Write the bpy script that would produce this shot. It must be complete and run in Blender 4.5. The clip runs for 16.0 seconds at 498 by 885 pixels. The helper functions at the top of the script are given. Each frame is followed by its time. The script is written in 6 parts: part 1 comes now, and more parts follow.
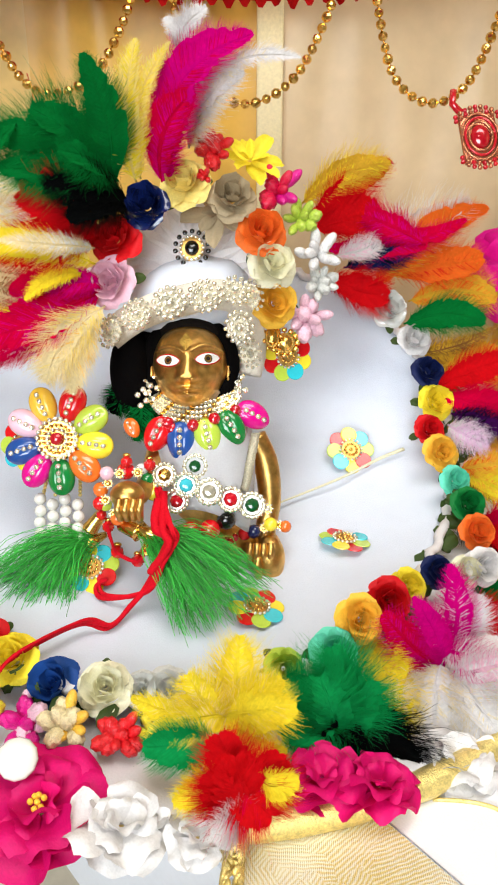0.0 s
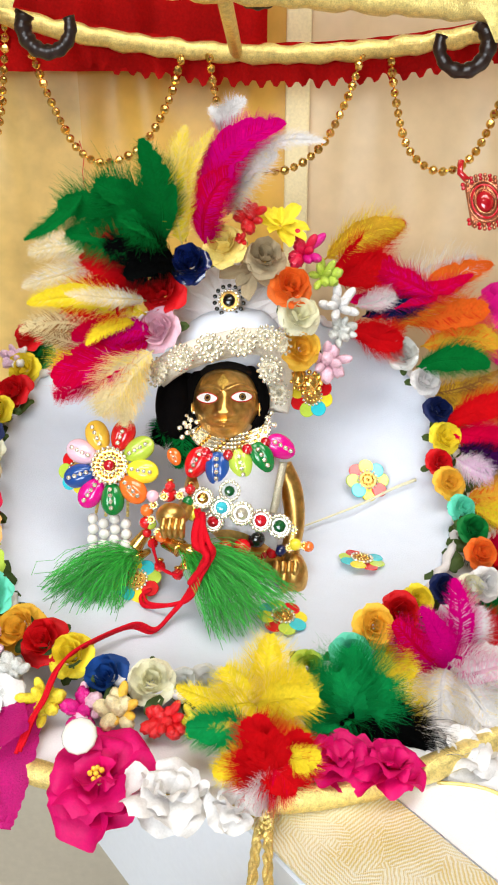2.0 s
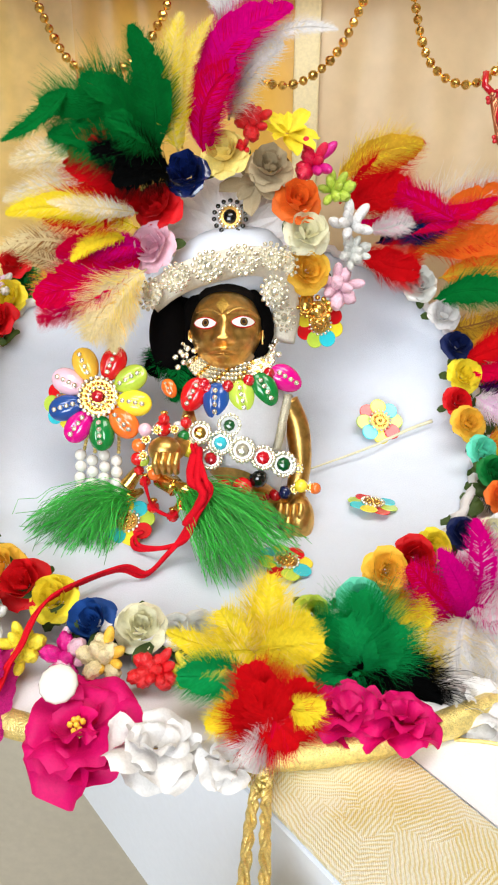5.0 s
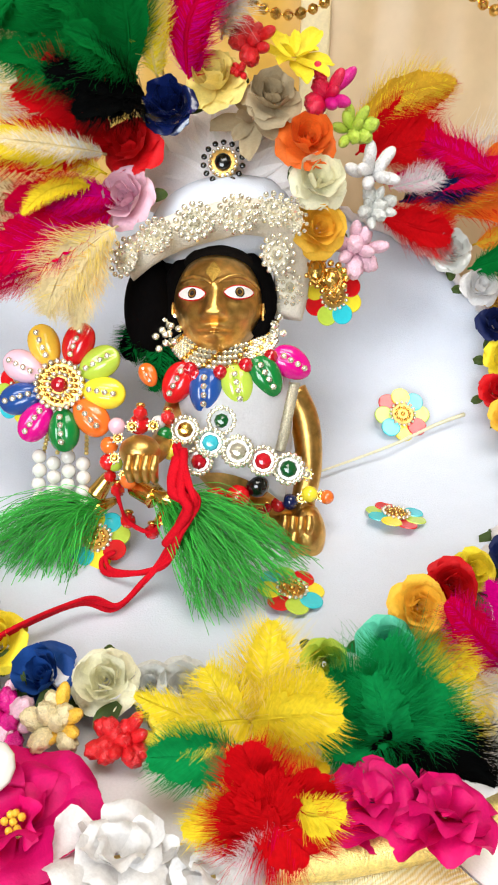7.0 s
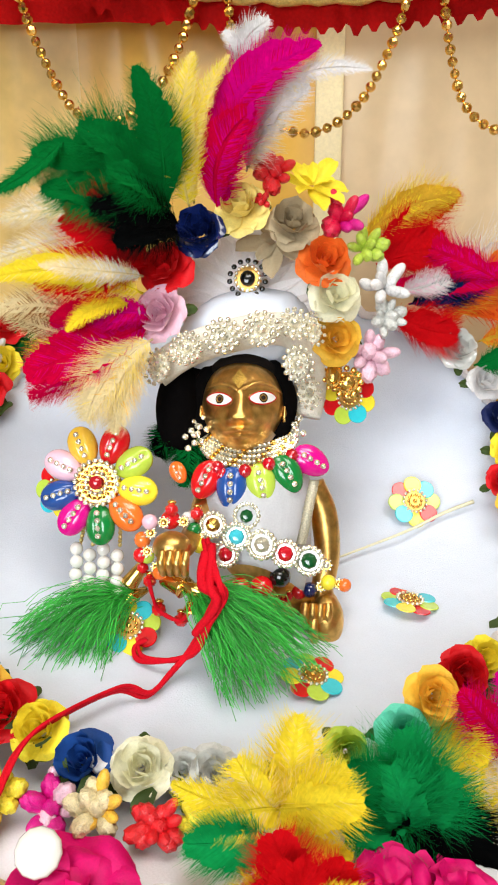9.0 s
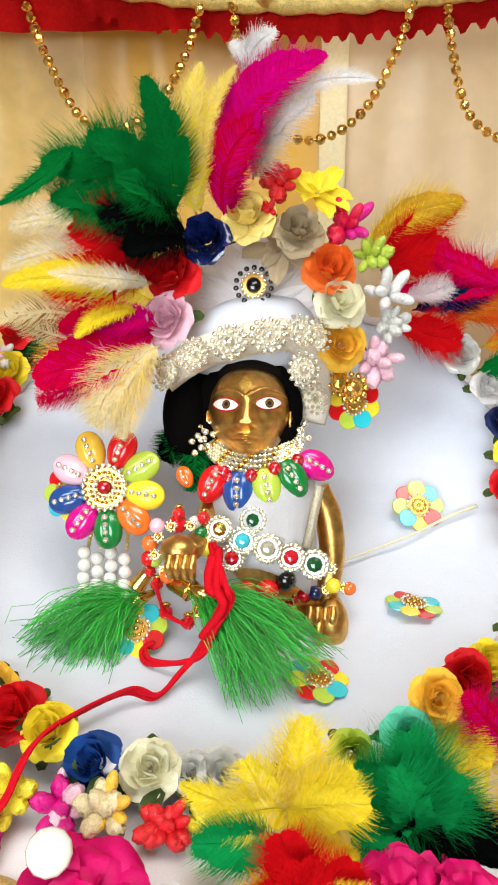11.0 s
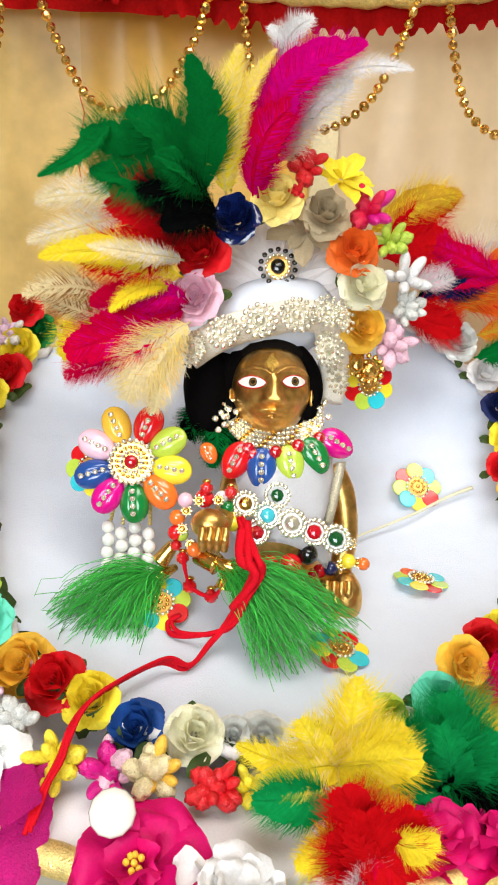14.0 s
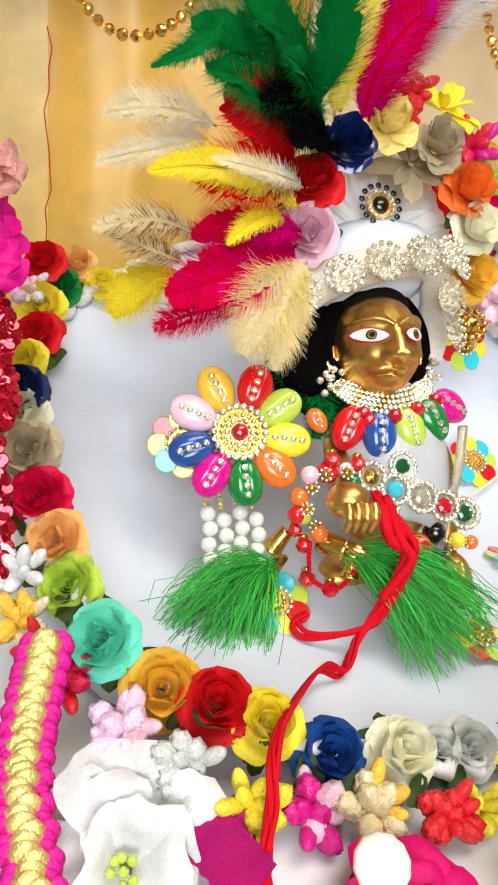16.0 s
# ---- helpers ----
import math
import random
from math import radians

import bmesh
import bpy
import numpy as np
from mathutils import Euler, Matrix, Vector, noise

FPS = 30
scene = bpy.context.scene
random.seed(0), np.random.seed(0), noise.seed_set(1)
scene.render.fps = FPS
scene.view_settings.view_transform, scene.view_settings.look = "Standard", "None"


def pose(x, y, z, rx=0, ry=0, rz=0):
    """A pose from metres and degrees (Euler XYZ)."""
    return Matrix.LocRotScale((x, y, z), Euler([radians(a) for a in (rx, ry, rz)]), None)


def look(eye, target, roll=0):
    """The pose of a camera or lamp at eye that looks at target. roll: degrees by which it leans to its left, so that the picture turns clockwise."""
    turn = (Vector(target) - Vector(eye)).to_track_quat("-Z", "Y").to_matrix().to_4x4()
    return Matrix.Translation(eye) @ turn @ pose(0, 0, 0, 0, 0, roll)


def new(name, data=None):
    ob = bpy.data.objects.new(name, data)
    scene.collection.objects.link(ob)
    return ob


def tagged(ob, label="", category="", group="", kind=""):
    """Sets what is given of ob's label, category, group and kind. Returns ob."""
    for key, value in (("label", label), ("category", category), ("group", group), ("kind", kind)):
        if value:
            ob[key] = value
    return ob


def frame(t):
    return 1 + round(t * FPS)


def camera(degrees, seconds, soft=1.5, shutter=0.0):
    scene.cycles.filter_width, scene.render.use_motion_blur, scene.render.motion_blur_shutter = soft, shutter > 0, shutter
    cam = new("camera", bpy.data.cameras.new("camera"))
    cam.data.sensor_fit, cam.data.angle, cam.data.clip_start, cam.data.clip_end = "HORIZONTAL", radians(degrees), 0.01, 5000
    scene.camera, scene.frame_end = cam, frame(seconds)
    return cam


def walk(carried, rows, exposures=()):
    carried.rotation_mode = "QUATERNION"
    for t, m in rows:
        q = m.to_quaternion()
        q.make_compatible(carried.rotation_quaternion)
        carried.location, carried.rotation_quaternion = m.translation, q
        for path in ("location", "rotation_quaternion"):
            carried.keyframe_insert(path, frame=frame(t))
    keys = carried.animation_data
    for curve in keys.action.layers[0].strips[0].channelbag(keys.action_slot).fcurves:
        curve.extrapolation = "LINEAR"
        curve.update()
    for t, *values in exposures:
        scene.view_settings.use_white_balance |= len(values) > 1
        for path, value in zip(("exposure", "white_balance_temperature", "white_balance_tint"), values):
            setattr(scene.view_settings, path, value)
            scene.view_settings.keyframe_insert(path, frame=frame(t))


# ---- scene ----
cam = camera(33.4, 16.0, soft=2.0)
METRES, EYE, TILT, LEAN, TURN = 0.72, 1.012, -24.0, 0.0, 0.0
ROWS = [
    (0.0, 0.0, 0.0, 0.0, 0.0, 0.0, -0.0),
    (0.5, 0.0009, 0.0651, -0.0053, 1.8, 0.06, -0.65),
    (1.0, -0.0092, 0.0363, -0.0042, 2.2, 0.95, -1.48),
    (1.5, -0.0114, -0.0186, 0.0021, 2.0, 1.56, -0.9),
    (2.0, -0.0073, -0.0769, -0.0075, 1.3, 2.59, -0.65),
    (2.5, -0.0031, -0.1427, -0.0252, 1.2, 2.75, -0.69),
    (3.0, 0.0009, -0.2129, -0.035, 1.67, 3.24, -0.32),
    (3.5, 0.0071, -0.217, -0.037, 1.25, 3.24, -0.51),
    (4.0, -0.0005, -0.1626, -0.0357, 1.72, 2.39, -1.08),
    (6.5, -0.0032, 0.0878, -0.0273, 2.07, -0.49, -1.03),
    (7.0, -0.0029, 0.0907, -0.0252, 2.17, -0.37, -1.14),
    (7.5, -0.0049, 0.0846, -0.0161, 2.31, 0.73, -1.1),
    (8.0, -0.0092, 0.0732, -0.0096, 2.64, 2.17, -1.13),
    (8.5, -0.0095, 0.0583, -0.0021, 2.83, 3.23, -1.1),
    (11.0, -0.0125, 0.0468, -0.0004, 2.97, 3.6, -1.13),
    (11.5, -0.013, 0.0454, 0.0007, 3.19, 3.57, -1.18),
    (12.0, -0.0151, 0.0383, 0.0024, 3.0, 3.7, -1.24),
    (12.5, -0.0148, 0.0356, 0.0029, 3.13, 3.65, -1.37),
    (13.0, -0.0162, 0.0372, 0.0025, 3.24, 3.49, -1.59),
    (13.5, -0.0275, 0.0412, -0.0032, 3.7, 2.83, -2.5),
    (14.0, -0.0735, 0.0359, -0.0163, -2.04, 3.62, -1.53),
    (14.5, -0.1378, 0.0688, -0.0273, -10.78, 3.33, 1.42),
    (15.0, -0.1866, 0.1169, -0.028, -15.47, 3.99, 2.12),
    (15.5, -0.2252, 0.143, -0.0344, -15.43, 3.87, 1.86),
    (16.0, -0.2323, 0.1444, -0.0368, -14.46, 4.52, 1.55),
]
walk(cam, [(t, pose(0, 0, EYE, TILT, LEAN, TURN) @ pose(METRES * x, METRES * y, METRES * z, 90 + pitch, roll, yaw)) for t, x, y, z, yaw, pitch, roll in ROWS],
     [(0, -0.08), (16, -0.08)])

# ---------------------------------------------------------------- light
world = bpy.data.worlds.new("world")
scene.world = world
world.use_nodes = True
sky = world.node_tree.nodes.new("ShaderNodeTexSky")
sky.sky_type, sky.sun_disc, sky.sun_elevation, sky.sun_rotation = "NISHITA", False, radians(50), radians(200)
world.node_tree.links.new(sky.outputs[0], world.node_tree.nodes["Background"].inputs[0])
world.node_tree.nodes["Background"].inputs[1].default_value = 0.12


def area_lamp(name, eye, target, sx, sy, watts, colour):
    data = bpy.data.lights.new(name, "AREA")
    data.shape, data.size, data.size_y, data.energy, data.color = "RECTANGLE", sx, sy, watts, colour
    ob = new(name, data)
    ob.matrix_world = look(eye, target)
    return ob


# Unseen soft lamp added in front, left of centre, as the main light.
area_lamp("window_light", (-0.5, -1.55, 1.55), (-0.05, 0.45, 0.9), 1.3, 1.1, 49, (0.91, 0.965, 1.0))
# Unseen overhead lamp, added to brighten whatever faces upward.
area_lamp("ceiling_light", (0.25, -0.15, 2.5), (0.0, 0.3, 0.9), 1.6, 0.9, 35, (1.0, 0.965, 0.91))

# ---------------------------------------------------------------- frames of reference and small helpers
# The altar's things lean back with the idol: L() takes places in a frame that leans by TILT, in units of 9 cm.
U = 0.09
BASE = pose(0, 0, EYE, TILT, 0, 0)
TURNED = BASE.to_3x3()
SHELF = -2.914 * U + EYE  # the height of the table's top


def L(x, y, z):
    return BASE @ Vector((x * U, y * U, z * U))


def W(x, y, h):
    """A place in upright axes, in the same units, with the height over the eye."""
    return Vector((x * U, y * U, EYE + h * U))


def way(x, y, z):
    return (TURNED @ Vector((x, y, z))).normalized()


def aim(place, normal=(0, -1, 0.15), spin=0.0):
    """A pose at a leaning place whose z axis goes along a leaning direction."""
    m = way(*normal).to_track_quat("Z", "Y").to_matrix().to_4x4()
    return Matrix.Translation(L(*place)) @ m @ Matrix.Rotation(radians(spin), 4, "Z")


def thing(name, m, label, category, group="", kind=""):
    ob = new(name)
    ob.empty_display_size = 0.01
    ob.matrix_world = m
    return tagged(ob, label, category, group, kind)


def mesh_of(bm, name, smooth=True):
    me = bpy.data.meshes.new(name)
    bm.normal_update()
    bm.to_mesh(me)
    bm.free()
    for p in me.polygons:
        p.use_smooth = smooth
    return me


def put(name, me, mat, parent, m=None, label=""):
    """One mesh object under a thing or a part, on shared data, with its own material."""
    ob = new(name, me)
    if not me.materials:
        me.materials.append(None)
    ob.material_slots[0].link = "OBJECT"
    ob.material_slots[0].material = mat
    if parent:
        ob.parent = parent
    if m is not None:
        ob.matrix_local = m
    if label:
        ob["label"] = label
    return ob


def part(name, bm, mat, parent, label="", smooth=True, m=None):
    return put(name, mesh_of(bm, name, smooth), mat, parent, m, label)


def single(name, bm, mats, label, category, group="", kind="", smooth=True):
    """A thing that is one mesh, in world coordinates."""
    me = mesh_of(bm, name, smooth)
    for mat in (mats if isinstance(mats, (list, tuple)) else [mats]):
        me.materials.append(mat)
    return tagged(new(name, me), label, category, group, kind)


def box(bm, lo, hi, m=None, bevel=0.0):
    lo, hi = Vector(lo), Vector(hi)
    r = bmesh.ops.create_cube(bm, size=1, matrix=(m or Matrix()) @ Matrix.Translation((lo + hi) / 2) @ Matrix.Diagonal((*(hi - lo), 1)))
    if bevel:
        edges = list({e for v in r["verts"] for e in v.link_edges})
        bmesh.ops.bevel(bm, geom=edges, offset=bevel, segments=2, affect="EDGES", profile=0.6)


def ball(bm, at, r, stretch=(1, 1, 1), m=None, seg=10, ring=7):
    bmesh.ops.create_uvsphere(bm, u_segments=seg, v_segments=ring, radius=r,
                              matrix=Matrix.Translation(at) @ (m or Matrix()) @ Matrix.Diagonal((*stretch, 1)))


def tube(bm, points, radii, sides=6, mat=0, close=True):
    """A tube along points, with a radius for each."""
    rings, n = [], len(points)
    up = Vector((0.31, 0.2, 0.93))
    for i, p in enumerate(points):
        d = (points[min(i + 1, n - 1)] - points[max(i - 1, 0)]).normalized()
        a = d.cross(up)
        a = a.normalized() if a.length > 1e-4 else d.orthogonal().normalized()
        b = d.cross(a)
        r = radii[i] if hasattr(radii, "__len__") else radii
        rings.append([bm.verts.new(p + (a * math.cos(k * math.tau / sides) + b * math.sin(k * math.tau / sides)) * r) for k in range(sides)])
    for i in range(n - 1):
        for k in range(sides):
            bm.faces.new((rings[i][k], rings[i][(k + 1) % sides], rings[i + 1][(k + 1) % sides], rings[i + 1][k])).material_index = mat
    if close:
        bm.faces.new(rings[0][::-1]).material_index = mat
        bm.faces.new(rings[-1]).material_index = mat


def smooth_path(points, steps=6):
    """Catmull-Rom through the points."""
    pts = [2 * points[0] - points[1], *points, 2 * points[-1] - points[-2]]
    out = []
    for i in range(1, len(pts) - 2):
        a, b, c, d = pts[i - 1:i + 3]
        for k in range(steps):
            t = k / steps
            out.append(0.5 * (2 * b + (c - a) * t + (2 * a - 5 * b + 4 * c - d) * t * t + (3 * b - a - 3 * c + d) * t ** 3))
    out.append(points[-1])
    return out


# ---------------------------------------------------------------- materials
def material(name, rgb, rough=0.6, metal=0.0, vary=0.25, grain=400.0, bump=0.2, sheen=0.0, coat=0.0, emit=0.0, rnd=0.0, island=0.0, large=40.0, thru=0.0, spec=0.5):
    mat = bpy.data.materials.new(name)
    mat.use_nodes = True
    nt = mat.node_tree
    b = nt.nodes["Principled BSDF"]
    b.inputs["Roughness"].default_value, b.inputs["Metallic"].default_value = rough, metal
    b.inputs["Specular IOR Level"].default_value = spec
    b.inputs["Sheen Weight"].default_value, b.inputs["Coat Weight"].default_value = sheen, coat
    geo = nt.nodes.new("ShaderNodeNewGeometry")
    info = nt.nodes.new("ShaderNodeObjectInfo")
    coarse, fine = nt.nodes.new("ShaderNodeTexNoise"), nt.nodes.new("ShaderNodeTexNoise")
    coarse.inputs["Scale"].default_value, fine.inputs["Scale"].default_value = large, grain
    coarse.inputs["Detail"].default_value = fine.inputs["Detail"].default_value = 4
    for n in (coarse, fine):
        nt.links.new(geo.outputs["Position"], n.inputs["Vector"])
    both = nt.nodes.new("ShaderNodeMath")
    both.operation = "ADD"
    nt.links.new(coarse.outputs[0], both.inputs[0]), nt.links.new(fine.outputs[0], both.inputs[1])
    value = nt.nodes.new("ShaderNodeMapRange")
    value.inputs["From Min"].default_value, value.inputs["From Max"].default_value = 0.6, 1.4
    value.inputs["To Min"].default_value, value.inputs["To Max"].default_value = 1 - vary, 1 + vary * 0.6
    nt.links.new(both.outputs[0], value.inputs[0])
    last = value.outputs[0]
    for amount, socket in ((rnd, info.outputs["Random"]), (island, geo.outputs["Random Per Island"])):
        if amount:
            r = nt.nodes.new("ShaderNodeMapRange")
            r.inputs["To Min"].default_value, r.inputs["To Max"].default_value = 1 - amount, 1 + amount * 0.6
            nt.links.new(socket, r.inputs[0])
            m = nt.nodes.new("ShaderNodeMath")
            m.operation = "MULTIPLY"
            nt.links.new(last, m.inputs[0]), nt.links.new(r.outputs[0], m.inputs[1])
            last = m.outputs[0]
    hsv = nt.nodes.new("ShaderNodeHueSaturation")
    hsv.inputs["Color"].default_value = (*rgb, 1)
    nt.links.new(last, hsv.inputs["Value"])
    nt.links.new(hsv.outputs[0], b.inputs["Base Color"])
    if bump:
        bp = nt.nodes.new("ShaderNodeBump")
        bp.inputs["Strength"].default_value, bp.inputs["Distance"].default_value = bump, 0.001
        nt.links.new(fine.outputs[0], bp.inputs["Height"]), nt.links.new(bp.outputs[0], b.inputs["Normal"])
    if thru:
        tr, mix = nt.nodes.new("ShaderNodeBsdfTranslucent"), nt.nodes.new("ShaderNodeMixShader")
        mix.inputs[0].default_value = thru
        nt.links.new(hsv.outputs[0], tr.inputs["Color"])
        nt.links.new(b.outputs[0], mix.inputs[1]), nt.links.new(tr.outputs[0], mix.inputs[2])
        nt.links.new(mix.outputs[0], nt.nodes["Material Output"].inputs["Surface"])
    return mat


COLOURS = {
    "white": (0.8, 0.78, 0.77), "cream": (0.86, 0.83, 0.6), "ivory": (0.86, 0.73, 0.42), "yellow": (0.93, 0.76, 0.04), "amber": (0.9, 0.53, 0.05), "butter": (0.93, 0.76, 0.24),
    "peach": (0.9, 0.48, 0.15), "orange": (0.86, 0.17, 0.02), "red": (0.7, 0.005, 0.01), "crimson": (0.68, 0.0, 0.05), "magenta": (0.7, 0.0, 0.24), "fuchsia": (0.68, 0.0, 0.14), "emerald": (0.006, 0.34, 0.085),
    "pink": (0.88, 0.55, 0.66), "lilac": (0.84, 0.6, 0.78), "navy": (0.006, 0.014, 0.085), "blue": (0.012, 0.07, 0.3), "mint": (0.15, 0.72, 0.52),
    "green": (0.002, 0.2, 0.035), "lime": (0.5, 0.66, 0.07), "leaf": (0.05, 0.085, 0.015), "black": (0.002, 0.0025, 0.0025), "bronze": (0.46, 0.36, 0.22),
    "silver": (0.66, 0.66, 0.62), "mustard": (0.78, 0.48, 0.04), "purple": (0.06, 0.005, 0.09), "teal": (0.03, 0.55, 0.65), "brown": (0.34, 0.15, 0.04)}
PAPER = {k: material(k + "_paper", c, 0.62, 0, 0.16, 900, 0.2, 0.0, rnd=0.1, large=120, thru=0.16, spec=0.3) for k, c in COLOURS.items()}
GLOSSY = {k: material(k + "_lacquer", c, 0.2, 0, 0.1, 600, 0.03, coat=0.7, rnd=0.08) for k, c in COLOURS.items()}
PLUME = {k: material(k + "_plume", c, 0.9, 0, 0.2, 700, 0.0, 0.0, island=0.1, large=70, thru=0.38, spec=0.05) for k, c in COLOURS.items()}
BUD = {k: material(k + "_bud", c, 0.38, 0, 0.3, 1500, 0.8, coat=0.25, rnd=0.1, large=500) for k, c in COLOURS.items()}
GOLD = material("polished_gold", (0.86, 0.55, 0.14), 0.22, 1.0, 0.12, 500, 0.05)
GOLD_BEAD = material("gold_bead", (0.88, 0.57, 0.16), 0.2, 1.0, 0.1, 500, 0.0, rnd=0.25)
GOLD_TAPE = material("gold_tape", (0.93, 0.75, 0.27), 0.34, 0.7, 0.4, 1300, 0.55, large=300)
BRASS = material("aged_brass", (0.76, 0.45, 0.13), 0.36, 1.0, 0.4, 300, 0.12, large=75)
CRYSTAL = material("clear_rhinestone", (0.97, 0.91, 0.72), 0.12, 0.72, 0.15, 900, 0.0, coat=1.0, rnd=0.25)
PEARL = material("pearl", (0.78, 0.75, 0.69), 0.18, 0.0, 0.05, 200, 0.0, coat=0.6)
FUR = material("white_plush", (0.65, 0.695, 0.79), 0.95, 0, 0.06, 1400, 0.3, 0.1, large=60)
SATIN = material("white_satin", (0.84, 0.84, 0.87), 0.4, 0, 0.08, 1200, 0.15, 0.3)
TULLE = material("white_tulle", (0.92, 0.88, 0.87), 0.7, 0, 0.12, 1500, 0.3, 0.3, thru=0.25)

# ---------------------------------------------------------------- the room
# Walls and ceiling stay unseen; their colour is kept dark to limit bounced light.
WALL = material("unseen_wall_paint", (0.42, 0.37, 0.28), 0.85, 0, 0.08, 150, 0.15, large=6)
FLOOR = material("floor_stone", (0.62, 0.56, 0.45), 0.35, 0, 0.1, 90, 0.05, large=5)
WHITE_BOARD = material("white_laminate", (0.74, 0.79, 0.88), 0.32, 0, 0.04, 300, 0.03, large=8)


def slab(name, lo, hi, mat, bevel=0.0):
    bm = bmesh.new()
    box(bm, lo, hi, None, bevel)
    return single(name, bm, mat, "", "", "", "structure", smooth=False)


slab("floor", (-2.2, -2.2, -0.1), (2.2, 1.6, 0.0), FLOOR)
slab("ceiling", (-2.2, -2.2, 2.6), (2.2, 1.6, 2.7), WALL)
slab("wall_north", (-2.2, 1.5, 0.0), (2.2, 1.6, 2.6), WALL)
slab("wall_west", (-2.3, -2.2, 0.0), (-2.2, 1.6, 2.6), WALL)
slab("wall_east", (2.2, -2.2, 0.0), (2.3, 1.6, 2.6), WALL)
# Unseen wall, added with an opening that lets the sky in.
wall = slab("wall_south", (-2.2, -2.3, 0.0), (-1.4, -2.2, 2.6), WALL)
for lo, hi in (((0.4, -2.3, 0.0), (2.2, -2.2, 2.6)), ((-1.4, -2.3, 0.0), (0.4, -2.2, 1.0)), ((-1.4, -2.3, 2.3), (0.4, -2.2, 2.6))):
    bm = bmesh.new()
    box(bm, lo, hi)
    part("wall_piece", bm, WALL, wall, smooth=False)

# the white table: its long side runs away to the left
corner_a, corner_b = Vector((-1.5, 4.07)), Vector((0.784, 1.24))
side = (corner_b - corner_a).normalized()
inward = Vector((-side.y, side.x))
if inward.x < 0:
    inward = -inward
table = thing("altar_table", Matrix.Translation((0, 0, 0)), "plain white laminate altar table with a thick top", "table")
bm = bmesh.new()
ends = [corner_a + side * 0.0, corner_b + side * 6, corner_b + side * 6 + inward * 9, corner_a + inward * 9]


def prism(bm, plan, z0, z1):
    lo = [bm.verts.new((p.x * U, p.y * U, z0)) for p in plan]
    hi = [bm.verts.new((p.x * U, p.y * U, z1)) for p in plan]
    n = len(plan)
    bm.faces.new(lo[::-1]), bm.faces.new(hi)
    for i in range(n):
        bm.faces.new((lo[i], lo[(i + 1) % n], hi[(i + 1) % n], hi[i]))
    bmesh.ops.recalc_face_normals(bm, faces=bm.faces)


prism(bm, ends, SHELF - 0.14, SHELF)
bmesh.ops.bevel(bm, geom=bm.edges[:], offset=0.0015, segments=2, affect="EDGES")
part("tabletop", bm, WHITE_BOARD, table, smooth=False)
for a, b in ((0.12, 0.12), (0.88, 0.12), (0.88, 0.8), (0.12, 0.8)):
    c = corner_a.lerp(corner_b + side * 6, a) + inward * 9 * b
    bm = bmesh.new()
    box(bm, (c.x * U - 0.025, c.y * U - 0.025, 0), (c.x * U + 0.025, c.y * U + 0.025, SHELF - 0.14), bevel=0.003)
    part("leg", bm, WHITE_BOARD, table, smooth=False)

# the backdrop: satin panels with vertical seams
SATIN_GOLD = material("gold_satin", (0.76, 0.45, 0.08), 0.36, 0.0, 0.2, 60, 0.1, 0.15, large=14)
SATIN_CREAM = material("cream_satin", (0.69, 0.53, 0.32), 0.36, 0.0, 0.14, 60, 0.1, 0.15, large=12)
STRIP = material("cream_strip", (0.84, 0.72, 0.42), 0.5, 0.0, 0.15, 500, 0.2)
BACK = 7.31


def satin_panel(name, x0, x1, mat, label, seed, depth=0.05):
    bm = bmesh.new()
    nx, nz = 48, 34
    rows = []
    for j in range(nz + 1):
        h = -2.9 + (5.2 * j / nz)
        row = []
        for i in range(nx + 1):
            x = x0 + (x1 - x0) * i / nx
            edge = min(1.0, 6 * min(i, nx - i) / nx)
            fold = noise.noise(Vector((x * 1.7 + seed, h * 0.25, seed))) + 0.22 * noise.noise(Vector((x * 4 + seed, h * 0.9, 3)))
            row.append(bm.verts.new(W(x, BACK - depth - 0.12 * fold * edge, h)))
        rows.append(row)
    for j in range(nz):
        for i in range(nx):
            bm.faces.new((rows[j][i], rows[j][i + 1], rows[j + 1][i + 1], rows[j + 1][i]))
    return part(name, bm, mat, backdrop, label)


backdrop = thing("backdrop", Matrix(), "gold and cream satin cloth panels hung behind the idol", "backdrop", "", "structure")
bm = bmesh.new()
box(bm, (-4.4 * U, (BACK + 0.15) * U, 0), (4.2 * U, (BACK + 0.35) * U, EYE + 2.6 * U))
part("backing_board", bm, material("pale_board", (0.52, 0.47, 0.38), 0.6, 0, 0.1, 120, 0.1, large=6), backdrop, smooth=False)
satin_panel("satin_panel", -4.2, -1.75, material("honey_satin", (0.84, 0.59, 0.2), 0.36, 0.0, 0.22, 60, 0.1, 0.3, large=12), "honey coloured satin panel", 1.0)
satin_panel("satin_panel", -1.75, 0.07, SATIN_GOLD, "golden satin panel", 5.0)
satin_panel("satin_panel", 0.26, 2.21, SATIN_CREAM, "cream satin panel", 9.0)
satin_panel("satin_panel", 2.27, 4.1, SATIN_GOLD, "golden satin panel", 13.0)
bm = bmesh.new()
box(bm, W(0.06, BACK - 0.16, -2.9), W(0.27, BACK - 0.06, 2.3), bevel=0.002)
part("satin_strip", bm, STRIP, backdrop, "pale gold strip between two panels", smooth=False)
bm = bmesh.new()
box(bm, W(2.2, BACK - 0.3, -2.9), W(2.31, BACK + 0.05, 2.3), bevel=0.002)
part("panel_edge", bm, material("gold_edge", (0.5, 0.27, 0.05), 0.5, 0, 0.2, 300, 0.3), backdrop, "brownish gold edge strip", smooth=False)
bm = bmesh.new()
